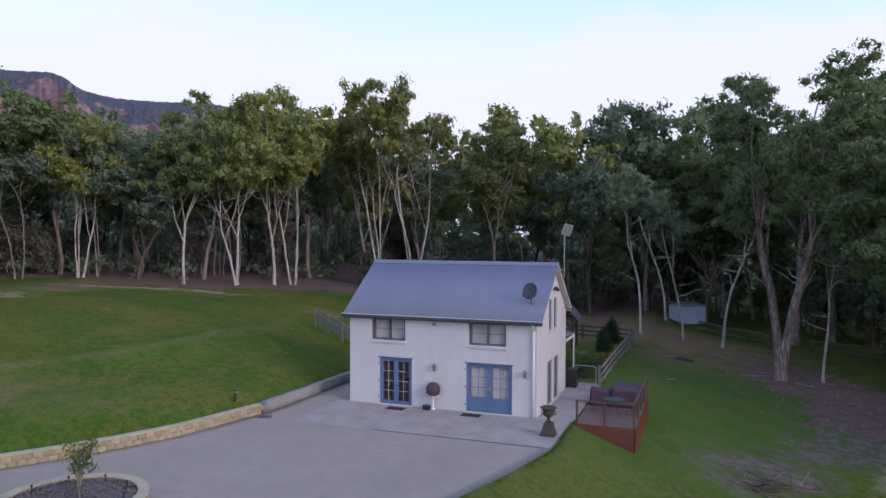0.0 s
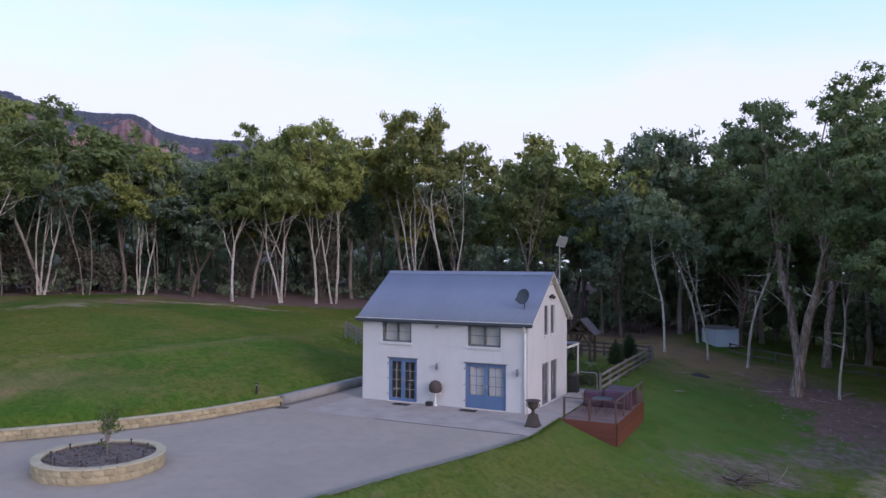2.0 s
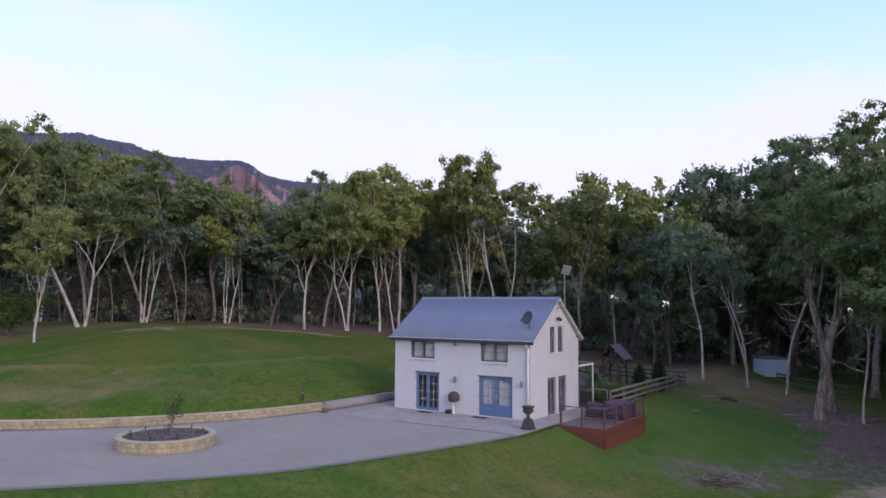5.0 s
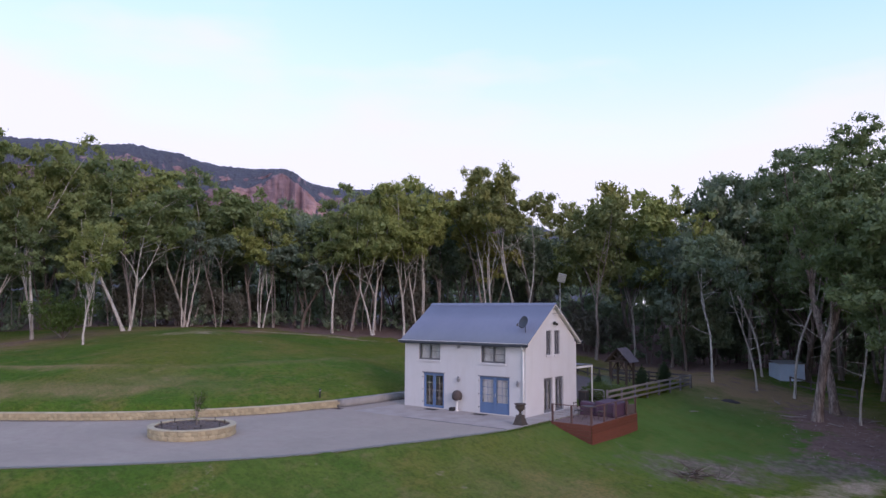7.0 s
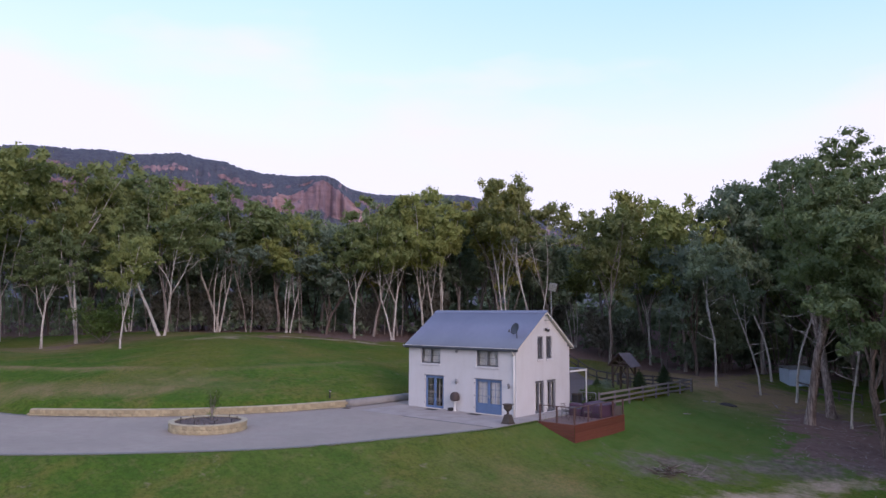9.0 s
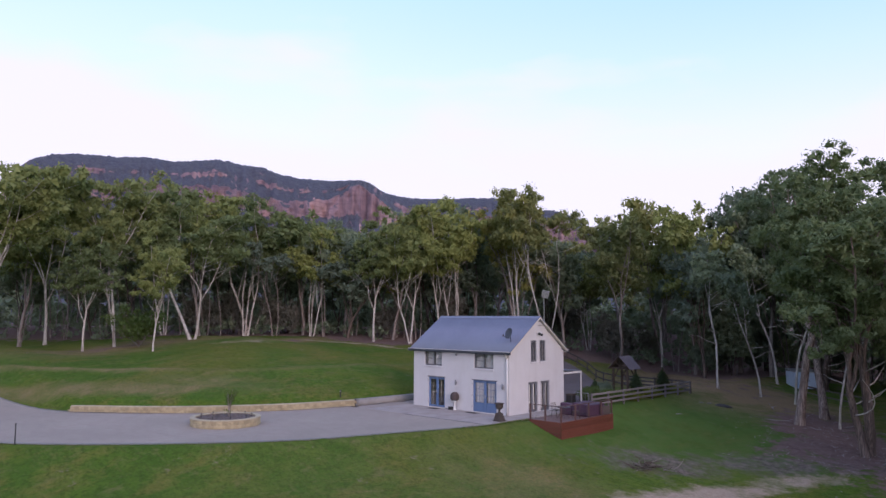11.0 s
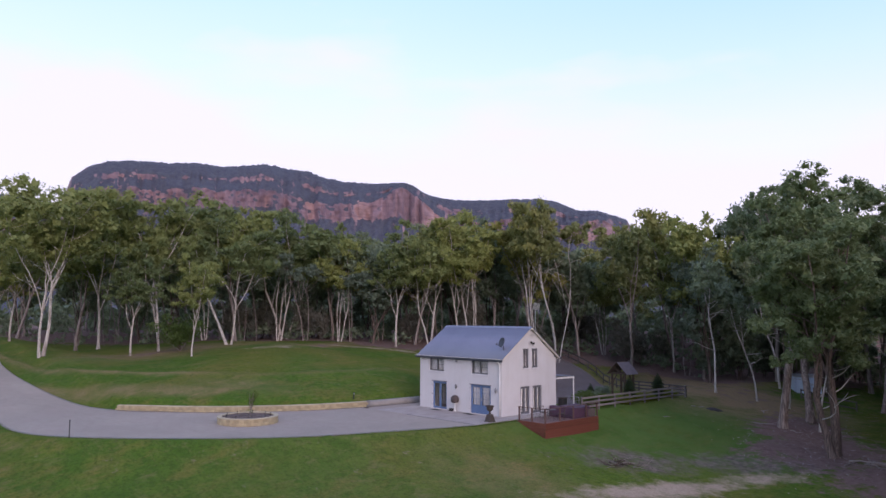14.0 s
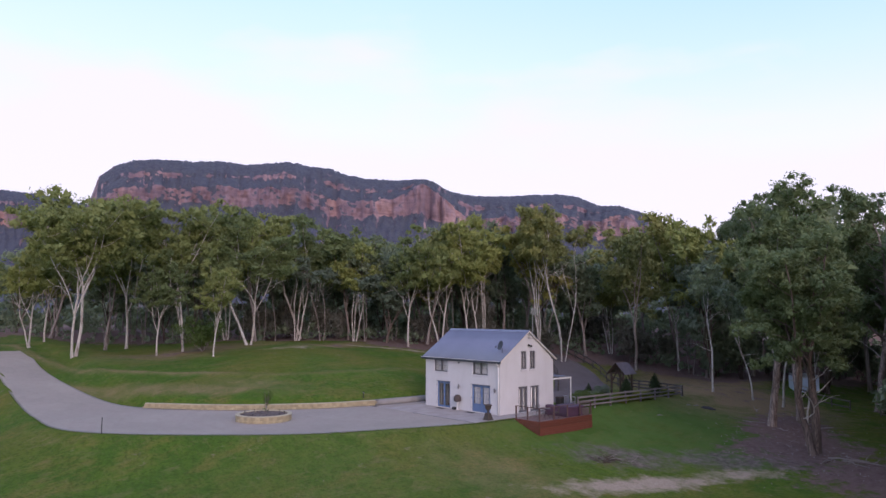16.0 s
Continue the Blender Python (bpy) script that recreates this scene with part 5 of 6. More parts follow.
def bush_plant(name, x, y, z, stem_h, spread, height, n, leaf, label, category, seed, size=(0.10, 0.05), per=102, clump=0.22, group=""):
    """A small leafy plant with thin stems."""
    rng = np.random.default_rng(seed)
    v, f, cs = [], [], []
    for i in range(n):
        a = rng.random() * 6.28
        d = np.array([math.cos(a) * spread, math.sin(a) * spread, height])
        p, r, _ = bough(rng, np.array([0, 0, stem_h * rng.uniform(0.1, 1.0)]), d, (height - stem_h * 0.5) * rng.uniform(0.6, 1.0), 0.018 * max(height, 1) ** 0.5, 0.005, 6, 0.12, 0.02)
        tube(v, f, p, r, 5)
        cs += [p[-1], p[4], p[3] + rng.normal(0, 0.1, 3)]
    p, r, _ = bough(rng, np.array([0, 0, -0.1]), np.array([0, 0, 1.0]), stem_h + 0.3, 0.03, 0.02, 5, 0.05, 0)
    tube(v, f, p, r, 6)
    ob = tagged(new(name), label, category, group)
    ob.matrix_basis = pose(x, y, z)
    from_arrays("stem", v, f, B_GREY, ob, True)
    lv, lf = leaf_cards(rng, cs, [clump * rng.uniform(0.6, 1.3) for _ in cs], per / clump ** 2 * 0.5, size[0], size[1], loose=0.9)
    from_arrays("leaves", lv, lf, leaf, ob)
    return ob


bush_plant("sapling", -9.25, -14.57, 0.42, 1.0, 0.42, 1.8, 9, L_BUSH, "young thin-stemmed sapling with sparse green leaves", "sapling", 3, per=58)

# ---- by the front wall ----
urn = empty("garden_urn", pose(1.0, -2.3, 0.05), "dark cast iron urn on a tapered pedestal", "urn")
ped = bmesh.new()
for z0, z1, a, b in ((0, 0.06, 0.29, 0.29), (0.06, 0.42, 0.26, 0.17), (0.42, 0.50, 0.19, 0.15)):
    q = [ped.verts.new((sx * w, sy * w, z)) for z, w in ((z0, a), (z1, b)) for sx, sy in ((-1, -1), (1, -1), (1, 1), (-1, 1))]
    for i in range(4):
        ped.faces.new((q[i], q[(i + 1) % 4], q[4 + (i + 1) % 4], q[4 + i]))
    ped.faces.new(q[:4][::-1])
    ped.faces.new(q[4:])
bmesh.ops.bevel(ped, geom=ped.edges[:], offset=0.012, segments=1, affect="EDGES")
part("pedestal", ped, M_IRON, urn)
part("bowl", lathe([(0.09, 0.50), (0.07, 0.58), (0.06, 0.66), (0.11, 0.70), (0.20, 0.78), (0.235, 0.90), (0.22, 0.98), (0.30, 1.03), (0.325, 1.06), (0.29, 1.08), (0.20, 1.0), (0.05, 0.92)], 24), M_IRON, urn, smooth=True)
for s in (-1, 1):
    bm = bmesh.new()
    for k in range(6):
        a0, a1 = radians(-80 + 32 * k), radians(-80 + 32 * (k + 1))
        rod(bm, (s * (0.21 + 0.08 * math.cos(a0)), 0, 0.87 + 0.08 * math.sin(a0)), (s * (0.21 + 0.08 * math.cos(a1)), 0, 0.87 + 0.08 * math.sin(a1)), 0.016, sides=6)
    part("handle", bm, M_IRON, urn)

stand = empty("wall_stand", pose(-4.55, -0.2, 0.05), "small white pedestal stand against the wall", "stand")
part("top", boxes((-0.24, 0.24, -0.16, 0.16, 0.58, 0.63), bevel=0.012), M_WHITE, stand)
part("post", lathe([(0.11, 0.0), (0.10, 0.05), (0.05, 0.1), (0.045, 0.5), (0.09, 0.58)], 14), M_WHITE, stand, smooth=True)
basket = empty("wicker_basket", pose(-4.55, -0.2, 0.68), "round dark woven wicker basket standing on the pedestal", "basket")
bm = lathe([(0.20, 0.0), (0.285, 0.08), (0.31, 0.22), (0.29, 0.38), (0.20, 0.52), (0.04, 0.58)], 22)
part("body", bm, M_WICKER, basket, smooth=True)
for z, r in ((0.10, 0.292), (0.22, 0.311), (0.36, 0.294)):
    part("hoop", lathe([(r, z), (r + 0.014, z + 0.01), (r + 0.014, z + 0.02), (r, z + 0.03)], 22), M_WICKER, basket)
pot = empty("plant_pot", pose(-4.82, -0.3, 0.05), "small square black pot beside the stand", "pot")
part("body", boxes((-0.15, 0.15, -0.12, 0.12, 0, 0.2), bevel=0.015), M_BLACK, pot)
part("soil", boxes((-0.12, 0.12, -0.09, 0.09, 0.2, 0.21)), M_MULCH, pot)
for x, y in ((-6.15, -0.62), (-2.7, -0.55)):
    mat = empty("door_mat", pose(x, y, 0.052), "dark fibre door mat lying before the blue door", "mat", "door mats")
    part("pile", boxes((-0.38, 0.38, -0.2, 0.2, 0, 0.016), bevel=0.004), M_RUBBER, mat)
    part("border", boxes((-0.42, 0.42, -0.24, -0.205, 0, 0.01), (-0.42, 0.42, 0.205, 0.24, 0, 0.01), (-0.42, -0.385, -0.205, 0.205, 0, 0.01), (0.385, 0.42, -0.205, 0.205, 0, 0.01)), M_BLACK, mat)


def lantern(x, z):
    ob = empty("wall_lantern", pose(x, 0, z), "small pewter grey wall lantern beside the door", "lamp", "wall lanterns")
    part("back_plate", lathe([(0.05, 0), (0.05, 0.02)], 10), M_STEEL, ob).matrix_basis = pose(0, -0.003, 0, 90)
    part("arm", rod(bmesh.new(), (0, -0.01, 0), (0, -0.13, 0.08), 0.012), M_STEEL, ob)
    part("body", lathe([(0.03, -0.2), (0.06, -0.17), (0.075, -0.02), (0.03, 0.03)], 8), M_PEWTER, ob).matrix_basis = pose(0, -0.13, 0.04)
    part("cap", lathe([(0.10, 0.05), (0.04, 0.12), (0.01, 0.16)], 8), M_PEWTER, ob).matrix_basis = pose(0, -0.13, 0.04)


lantern(-4.53, 1.88)
lantern(-0.47, 1.86)
vent = empty("eaves_light", pose(-4.55, 0, 3.78), "small round grey light under the eaves", "lamp")
part("base", lathe([(0.07, 0), (0.07, 0.03)], 14), M_STEEL, vent).matrix_basis = pose(0, -0.003, 0, 90)
part("globe", lathe([(0.05, 0), (0.075, 0.05), (0.075, 0.09), (0.035, 0.12)], 14), M_PEWTER, vent, smooth=True).matrix_basis = pose(0, -0.035, 0, 90)
flood = empty("flood_light", pose(0, 3.3, 5.2), "twin black flood light high on the gable", "lamp")
part("base", boxes((0.003, 0.06, -0.06, 0.06, -0.05, 0.05), bevel=0.01), M_BLACK, flood)
for s in (-1, 1):
    hd = part("head", lathe([(0.05, 0), (0.075, 0.06), (0.085, 0.16), (0.07, 0.165)], 12), M_BLACK, flood)
    hd.matrix_basis = pose(0.07, 0.07 * s, 0.03 - 0.04 * s, 0, 95, 45 * s)

dish = empty("satellite_dish", pose(-0.42, 0.70, 4.72), "dark grey satellite dish on the roof slope", "satellite dish")
part("mast", rod(rod(bmesh.new(), (0, 0, -0.2), (0, 0, 0.32), 0.025), (0, 0.0, 0.3), (0, -0.1, 0.42), 0.025), M_GUTTER, dish)
prof = [(0.02 + 0.4 * k / 7, 0.09 * (k / 7) ** 2) for k in range(8)] + [(0.42, 0.075), (0.2, 0.005), (0.02, -0.02)]
part("reflector", lathe(prof, 28), M_GUTTER, dish, smooth=True).matrix_basis = pose(0, -0.14, 0.56, 70, 0, -12) @ Matrix.Diagonal((0.78, 0.88, 0.9, 1))
part("feed_arm", rod(bmesh.new(), (0.0, -0.12, 0.22), (-0.25, -0.55, 0.42), 0.014), M_GUTTER, dish)
part("feed_head", rod(bmesh.new(), (-0.24, -0.53, 0.38), (-0.22, -0.47, 0.52), 0.04), M_BLACK, dish)
part("foot", boxes((-0.1, 0.1, -0.12, 0.12, -0.06, -0.02), bevel=0.005), M_GUTTER, dish).matrix_basis = pose(0, 0, 0, 35)

aerial = empty("panel_aerial", pose(0.5, 3.2, 5.75), "flat pale panel aerial on a thin steel pole", "aerial")
part("pole", rod(bmesh.new(), (0, 0, 0), (0, 0, 2.05), 0.024), M_STEEL, aerial)
part("bracket", boxes((-0.5, 0.02, -0.02, 0.02, 0.05, 0.09), (-0.5, 0.02, -0.02, 0.02, 0.35, 0.39)), M_STEEL, aerial)
pan = part("panel", boxes((-0.24, 0.24, -0.02, 0.02, -0.26, 0.26), bevel=0.008), M_STEEL, aerial, "pale grid panel")
pan.matrix_basis = pose(0.12, 0, 2.16, 20, 12, 40)
for k in range(5):
    part("rib", boxes((-0.22, 0.22, -0.03, -0.02, -0.2 + 0.1 * k, -0.19 + 0.1 * k)), M_GUTTER, pan)

# ---- timber deck ----
DX0, DX1, DY0, DY1, DZ = 1.6, 4.0, -0.1, 6.0, 0.03
deck = empty("timber_deck", pose(0, 0, 0), "raised red-brown timber deck with post and rail", "deck")
nb = 26
for i in range(nb):
    y0 = DY0 + (DY1 - DY0) * i / nb
    part("deck_board", boxes((DX0, DX1, y0 + 0.003, y0 + (DY1 - DY0) / nb - 0.003, DZ - 0.025, DZ), bevel=0.003), M_DECKTOP, deck)
part("bearer", boxes((DX0 + 0.1, DX1 - 0.1, DY0 + 0.1, DY0 + 0.2, DZ - 0.2, DZ - 0.03), (DX0 + 0.1, DX1 - 0.1, DY1 - 0.2, DY1 - 0.1, DZ - 0.2, DZ - 0.03)), M_DECK, deck)
for k in range(7):
    z1 = DZ - 0.002 - 0.16 * k
    part("skirt_board", boxes((DX0 + 0.01, DX1 - 0.028, DY0 - 0.026, DY0 - 0.002, z1 - 0.152, z1), bevel=0.004), M_DECK, deck)
    part("skirt_board", boxes((DX1 + 0.002, DX1 + 0.026, DY0 - 0.02, DY1, z1 - 0.152, z1), bevel=0.004), M_DECK, deck)
POSTS = [(DX0 + 0.08, DY0 + 0.06), (2.8, DY0 + 0.06), (DX1 - 0.06, DY0 + 0.06), (DX1 - 0.06, 1.55), (DX1 - 0.06, 3.1), (DX1 - 0.06, 4.6), (DX1 - 0.06, DY1 - 0.06)]
for x, y in POSTS:
    part("post", boxes((x - 0.045, x + 0.045, y - 0.045, y + 0.045, DZ, DZ + 0.9), bevel=0.006), M_POST, deck)
part("top_rail", boxes((DX0 + 0.02, DX1 - 0.06, DY0 + 0.02, DY0 + 0.10, DZ + 0.9, DZ + 0.94), bevel=0.006), M_POST, deck)
part("top_rail", boxes((DX1 - 0.105, DX1 - 0.02, DY0 + 0.02, DY1, DZ + 0.901, DZ + 0.941), bevel=0.006), M_POST, deck)
for k in range(6):
    z = DZ + 0.12 + 0.13 * k
    part("wire", rod(bmesh.new(), (DX0 + 0.08, DY0 + 0.06, z), (DX1 - 0.06, DY0 + 0.06, z), 0.0028, sides=5), M_IRON, deck)
    part("wire", rod(bmesh.new(), (DX1 - 0.06, DY0 + 0.06, z), (DX1 - 0.06, DY1 - 0.06, z), 0.0028, sides=5), M_IRON, deck)


def draped(name, x, y, w, d, h, turn, sag, label, category, seed):
    """A covered piece of furniture: soft sheet with folds down to the floor."""
    rng = random.Random(seed)
    bm = box(bmesh.new(), -w / 2, w / 2, -d / 2, d / 2, 0, h)
    bmesh.ops.subdivide_edges(bm, edges=bm.edges[:], cuts=7, use_grid_fill=True)
    for q in bm.verts:
        k = q.co.z / h
        fold = 0.03 * math.sin(14 * q.co.x + seed) + 0.03 * math.sin(13 * q.co.y + 2 * seed)
        q.co.x *= 1.0 + 0.10 * (1 - k) + fold * (1 - k)
        q.co.y *= 1.0 + 0.10 * (1 - k) + fold * (1 - k)
        if k > 0.9:
            q.co.z -= sag * (0.5 + q.co.x / w) * h + 0.03 * math.sin(5 * q.co.x) * math.cos(4 * q.co.y)
        elif k > 0.05:
            q.co.z -= sag * (0.5 + q.co.x / w) * h * k
    ob = empty(name, pose(x, y, DZ, 0, 0, turn), label, category)
    part("cover", bm, M_COVER, ob, smooth=True)
    part("tie", boxes((-w * 0.56, w * 0.56, -d * 0.57, -d * 0.55, h * 0.25, h * 0.28)), M_BLACK, ob)
    return ob


draped("covered_table", 3.2, 4.3, 1.15, 2.0, 0.82, 0, 0.15, "outdoor table under a purple vinyl cover", "table", 3)
draped("covered_barbecue", 2.15, 3.6, 0.95, 0.6, 0.72, 6, 0.05, "barbecue under a dark maroon cover", "barbecue", 5)
table = empty("patio_table", pose(2.95, 1.7, DZ), "small round patio table with thin curved iron legs", "table")
part("tabletop", lathe([(0.44, 0.68), (0.46, 0.69), (0.46, 0.705), (0.44, 0.715)], 28), M_GUTTER, table)
for k in range(4):
    a = radians(45 + 90 * k)
    bm = bmesh.new()
    pts = [(0.10, 0.68), (0.12, 0.45), (0.22, 0.25), (0.38, 0.0)]
    for (r0, z0), (r1, z1) in zip(pts, pts[1:]):
        rod(bm, (r0 * math.cos(a), r0 * math.sin(a), z0), (r1 * math.cos(a), r1 * math.sin(a), z1), 0.014, sides=6)
    part("leg", bm, M_IRON, table)


def patio_chair(x, y, turn):
    ob = empty("patio_chair", pose(x, y, DZ, 0, 0, turn), "dark iron patio chair with a curved back", "chair", "patio chairs")
    part("seat", boxes((-0.21, 0.21, -0.21, 0.21, 0.42, 0.45), bevel=0.01), M_IRON, ob)
    for sx in (-1, 1):
        for sy in (-1, 1):
            part("leg", rod(bmesh.new(), (0.18 * sx, 0.18 * sy, 0.42), (0.22 * sx, 0.23 * sy, 0), 0.013, sides=6), M_IRON, ob)
    bm = bmesh.new()
    for sx in (-1, 1):
        rod(bm, (0.19 * sx, 0.2, 0.44), (0.18 * sx, 0.27, 0.85), 0.012, sides=6)
    rod(bm, (-0.18, 0.27, 0.85), (0.18, 0.27, 0.85), 0.014, sides=6)
    for k in range(4):
        rod(bm, (-0.12 + 0.08 * k, 0.2, 0.46), (-0.12 + 0.08 * k, 0.27, 0.85), 0.007, sides=5)
    part("backrest", bm, M_IRON, ob)


patio_chair(2.3, 1.9, 80)
patio_chair(3.5, 2.3, -60)
lounge = empty("wicker_armchair", pose(3.45, 5.5, DZ, 0, 0, 160), "low dark wicker armchair at the deck's end", "chair")
part("seat", boxes((-0.36, 0.36, -0.34, 0.3, 0.05, 0.36), bevel=0.03), M_WICKER, lounge)
part("backrest", boxes((-0.36, 0.36, 0.3, 0.42, 0.05, 0.74), bevel=0.03), M_WICKER, lounge)
for s in (-1, 1):
    part("armrest", boxes((0.36 * s - 0.06 + 0.062 * s, 0.36 * s + 0.06 + 0.062 * s, -0.34, 0.42, 0.0, 0.56), bevel=0.03), M_WICKER, lounge)

# ---- yard behind the house ----


def rail_fence(pts, spacing, height, rails, label, name="rail_fence", w=0.11, m=None):
    m = m or M_WOOD
    line = curve(pts, 10)
    cum = np.concatenate([[0], np.cumsum(np.hypot(*np.diff(line, axis=0).T))])
    n = max(int(round(cum[-1] / spacing)), 1)
    at = [np.array([np.interp(cum[-1] * i / n, cum, line[:, k]) for k in (0, 1)]) for i in range(n + 1)]
    ob = empty(name, pose(0, 0, 0), label, "fence")
    rng = random.Random(n)
    tops = [zat(*p) for p in at]
    for p, z in zip(at, tops):
        a = part("post", boxes((-w / 2, w / 2, -w / 2, w / 2, -0.2, height + rng.uniform(0, 0.05)), bevel=0.008), m, ob)
        a.matrix_basis = pose(p[0], p[1], z, rng.uniform(-1.5, 1.5), rng.uniform(-1.5, 1.5), math.degrees(math.atan2(*(at[1] - at[0])[::-1])))
    for i in range(n):
        p, q = at[i], at[i + 1]
        d = q - p
        L = float(np.hypot(*d))
        for k in range(rails):
            h = height * (0.28 + 0.64 * k / max(rails - 1, 1))
            off = -w / 2 - 0.02
            r = part("rail", boxes((0, L, off - 0.018, off + 0.018, -0.07, 0.07), bevel=0.006), m, ob)
            r.matrix_basis = Matrix.Translation((p[0], p[1], tops[i] + h)) @ pose(0, 0, 0, 0, -math.degrees(math.atan2(tops[i + 1] - tops[i], L)), math.degrees(math.atan2(d[1], d[0])))
    return ob


rail_fence([(1.5, 7.5), (1.5, 15), (1.6, 23.2)], 2.2, 1.05, 3, "weathered grey post and rail fence along the yard")
rail_fence([(1.6, 23.4), (-2.5, 24.4), (-6.0, 25.2)], 2.1, 1.0, 3, "dark weathered rail fence at the yard's end", m=M_DARKWOOD)
rail_fence([(-3.5, 22.6), (-8.5, 26.8), (-14, 31.3), (-22, 35.5)], 2.4, 0.95, 2, "dark weathered rail fence along the back track", m=M_DARKWOOD)
rail_fence([(-8.5, 17.2), (-13.0, 22.6), (-18.5, 27.0)], 2.4, 0.95, 2, "dark rail fence beside the back track", m=M_DARKWOOD)
rail_fence([(5.8, 39.3), (8.5, 38.3), (11.5, 37.4)], 2.0, 0.95, 2, "old grey rail fence beneath the gum trees", m=M_DARKWOOD)
rail_fence([(14.5, 36.3), (18, 35.3), (22, 34.2)], 2.5, 0.95, 2, "old grey rail fence beneath the gum trees", m=M_DARKWOOD)
track_l = curve([(-6.5, 9.5), (-8.4, 15.5), (-12.6, 21.6), (-19.0, 27.6), (-27, 32)], 8)
track_r = curve([(-1.2, 9.8), (-3.9, 17.6), (-7.6, 24.6), (-14.6, 30.6), (-25, 35.2)], 8)
ribbon("road_back_track", track_l, track_r, 6, M_TRACK, 0.05, "grey gravel track behind the house", "track")

gate = empty("tube_gate", pose(0.12, 7.35, 0.05), "low galvanised tube gate with wire mesh", "gate")
bm = bmesh.new()
pts = [(0.0, 0.05), (0.0, 0.9), (0.08, 1.0), (1.15, 1.0), (1.23, 0.9), (1.23, 0.05), (0.0, 0.05)]
for (xa, za), (xb, zb) in zip(pts, pts[1:]):
    rod(bm, (xa, 0, za), (xb, 0, zb), 0.022, sides=8)
part("tube_frame", bm, M_STEEL, gate)
bm = bmesh.new()
for k in range(1, 7):
    rod(bm, (0, 0, 0.05 + 0.135 * k), (1.23, 0, 0.05 + 0.135 * k), 0.0025, sides=4)
for k in range(1, 9):
    rod(bm, (1.23 * k / 9, 0, 0.05), (1.23 * k / 9, 0, 1.0), 0.0025, sides=4)
part("mesh", bm, M_STEEL, gate)

awning = empty("awning", pose(0, 0, 0), "flat white-framed awning roof behind the house", "awning")
bm = boxes((-3.4, 0.05, 6.27, 8.5, 2.50, 2.55))
for q in bm.verts:
    q.co.z += 0.12 * (8.5 - q.co.y) / 2.2
part("roof_sheet", bm, M_ROOF, awning)
part("beam", boxes((-3.4, 0.05, 8.46, 8.55, 2.36, 2.5)), M_WHITE, awning)
part("beam", boxes((-0.02, 0.05, 6.27, 8.46, 2.38, 2.5)), M_WHITE, awning)
for x in (-3.3, 0.0):
    part("post", boxes((x - 0.035, x + 0.035, 8.46, 8.54, 0.0, 2.36), bevel=0.005), M_WHITE, awning)
bbq = empty("black_cabinet", pose(0.25, 6.75, 0.05), "dark metal cabinet under the awning", "cabinet")
part("body", boxes((-0.25, 0.25, -0.25, 0.25, 0.08, 0.85), bevel=0.02), M_BLACK, bbq)
part("lid", boxes((-0.27, 0.27, -0.27, 0.27, 0.85, 0.95), bevel=0.03), M_IRON, bbq)
for sx in (-1, 1):
    part("foot", boxes((0.2 * sx - 0.03, 0.2 * sx + 0.03, -0.2, 0.2, 0, 0.08)), M_BLACK, bbq)

shelter = empty("garden_shelter", pose(-2.6, 19.6, 0.02), "rustic timber shelter with a steep shingled gable roof", "shelter")
HW, HL = 0.66, 0.72
for sx in (-1, 1):
    for sy in (-1, 1):
        part("post", boxes((HW * sx - 0.08, HW * sx + 0.08, HL * sy - 0.08, HL * sy + 0.08, 0, 2.0), bevel=0.015), M_RUSTIC, shelter)
        bm = bmesh.new()
        rod(bm, (HW * sx, HL * sy, 1.15), (HW * sx * 0.25, HL * sy, 2.0), 0.065, sides=6)
        part("brace", bm, M_RUSTIC, shelter)
for sy in (-1, 1):
    part("tie_beam", boxes((-0.92, 0.92, HL * sy - 0.07, HL * sy + 0.07, 2.0, 2.14), bevel=0.01), M_RUSTIC, shelter)
    bm = rod(rod(bmesh.new(), (-0.92, HL * sy, 2.07), (0, HL * sy, 3.0), 0.06, sides=6), (0.92, HL * sy, 2.07), (0, HL * sy, 3.0), 0.06, sides=6)
    rod(bm, (0, HL * sy, 2.1), (0, HL * sy, 2.95), 0.055, sides=6)
    rod(bm, (0, HL * sy, 2.2), (0.5, HL * sy, 2.6), 0.045, sides=6)
    rod(bm, (0, HL * sy, 2.2), (-0.5, HL * sy, 2.6), 0.045, sides=6)
    part("truss", bm, M_RUSTIC, shelter)
for sx in (-1, 1):
    slope = part("roof", boxes((0, 1.50, -1.0, 1.0, -0.03, 0.0)), M_RUSTIC, shelter)
    slope.matrix_basis = pose(0, 0, 3.10, 0, 47, 0) if sx > 0 else pose(0, 0, 3.10, 0, 133, 0) @ pose(0, 0, 0, 180, 0, 0) @ pose(0, 0, 0)
    for r in range(7):
        for c in range(7):
            sh = boxes((0.0, 0.26, -0.138, 0.138, 0.0, 0.018))
            pc = part("shingle", sh, M_SHINGLE, slope)
            pc.matrix_basis = pose(1.28 - 0.205 * r, -0.86 + 0.284 * c + (0.04 if r % 2 else 0), 0.004 + 0.002 * (c % 3), 0, -2.5, 0)


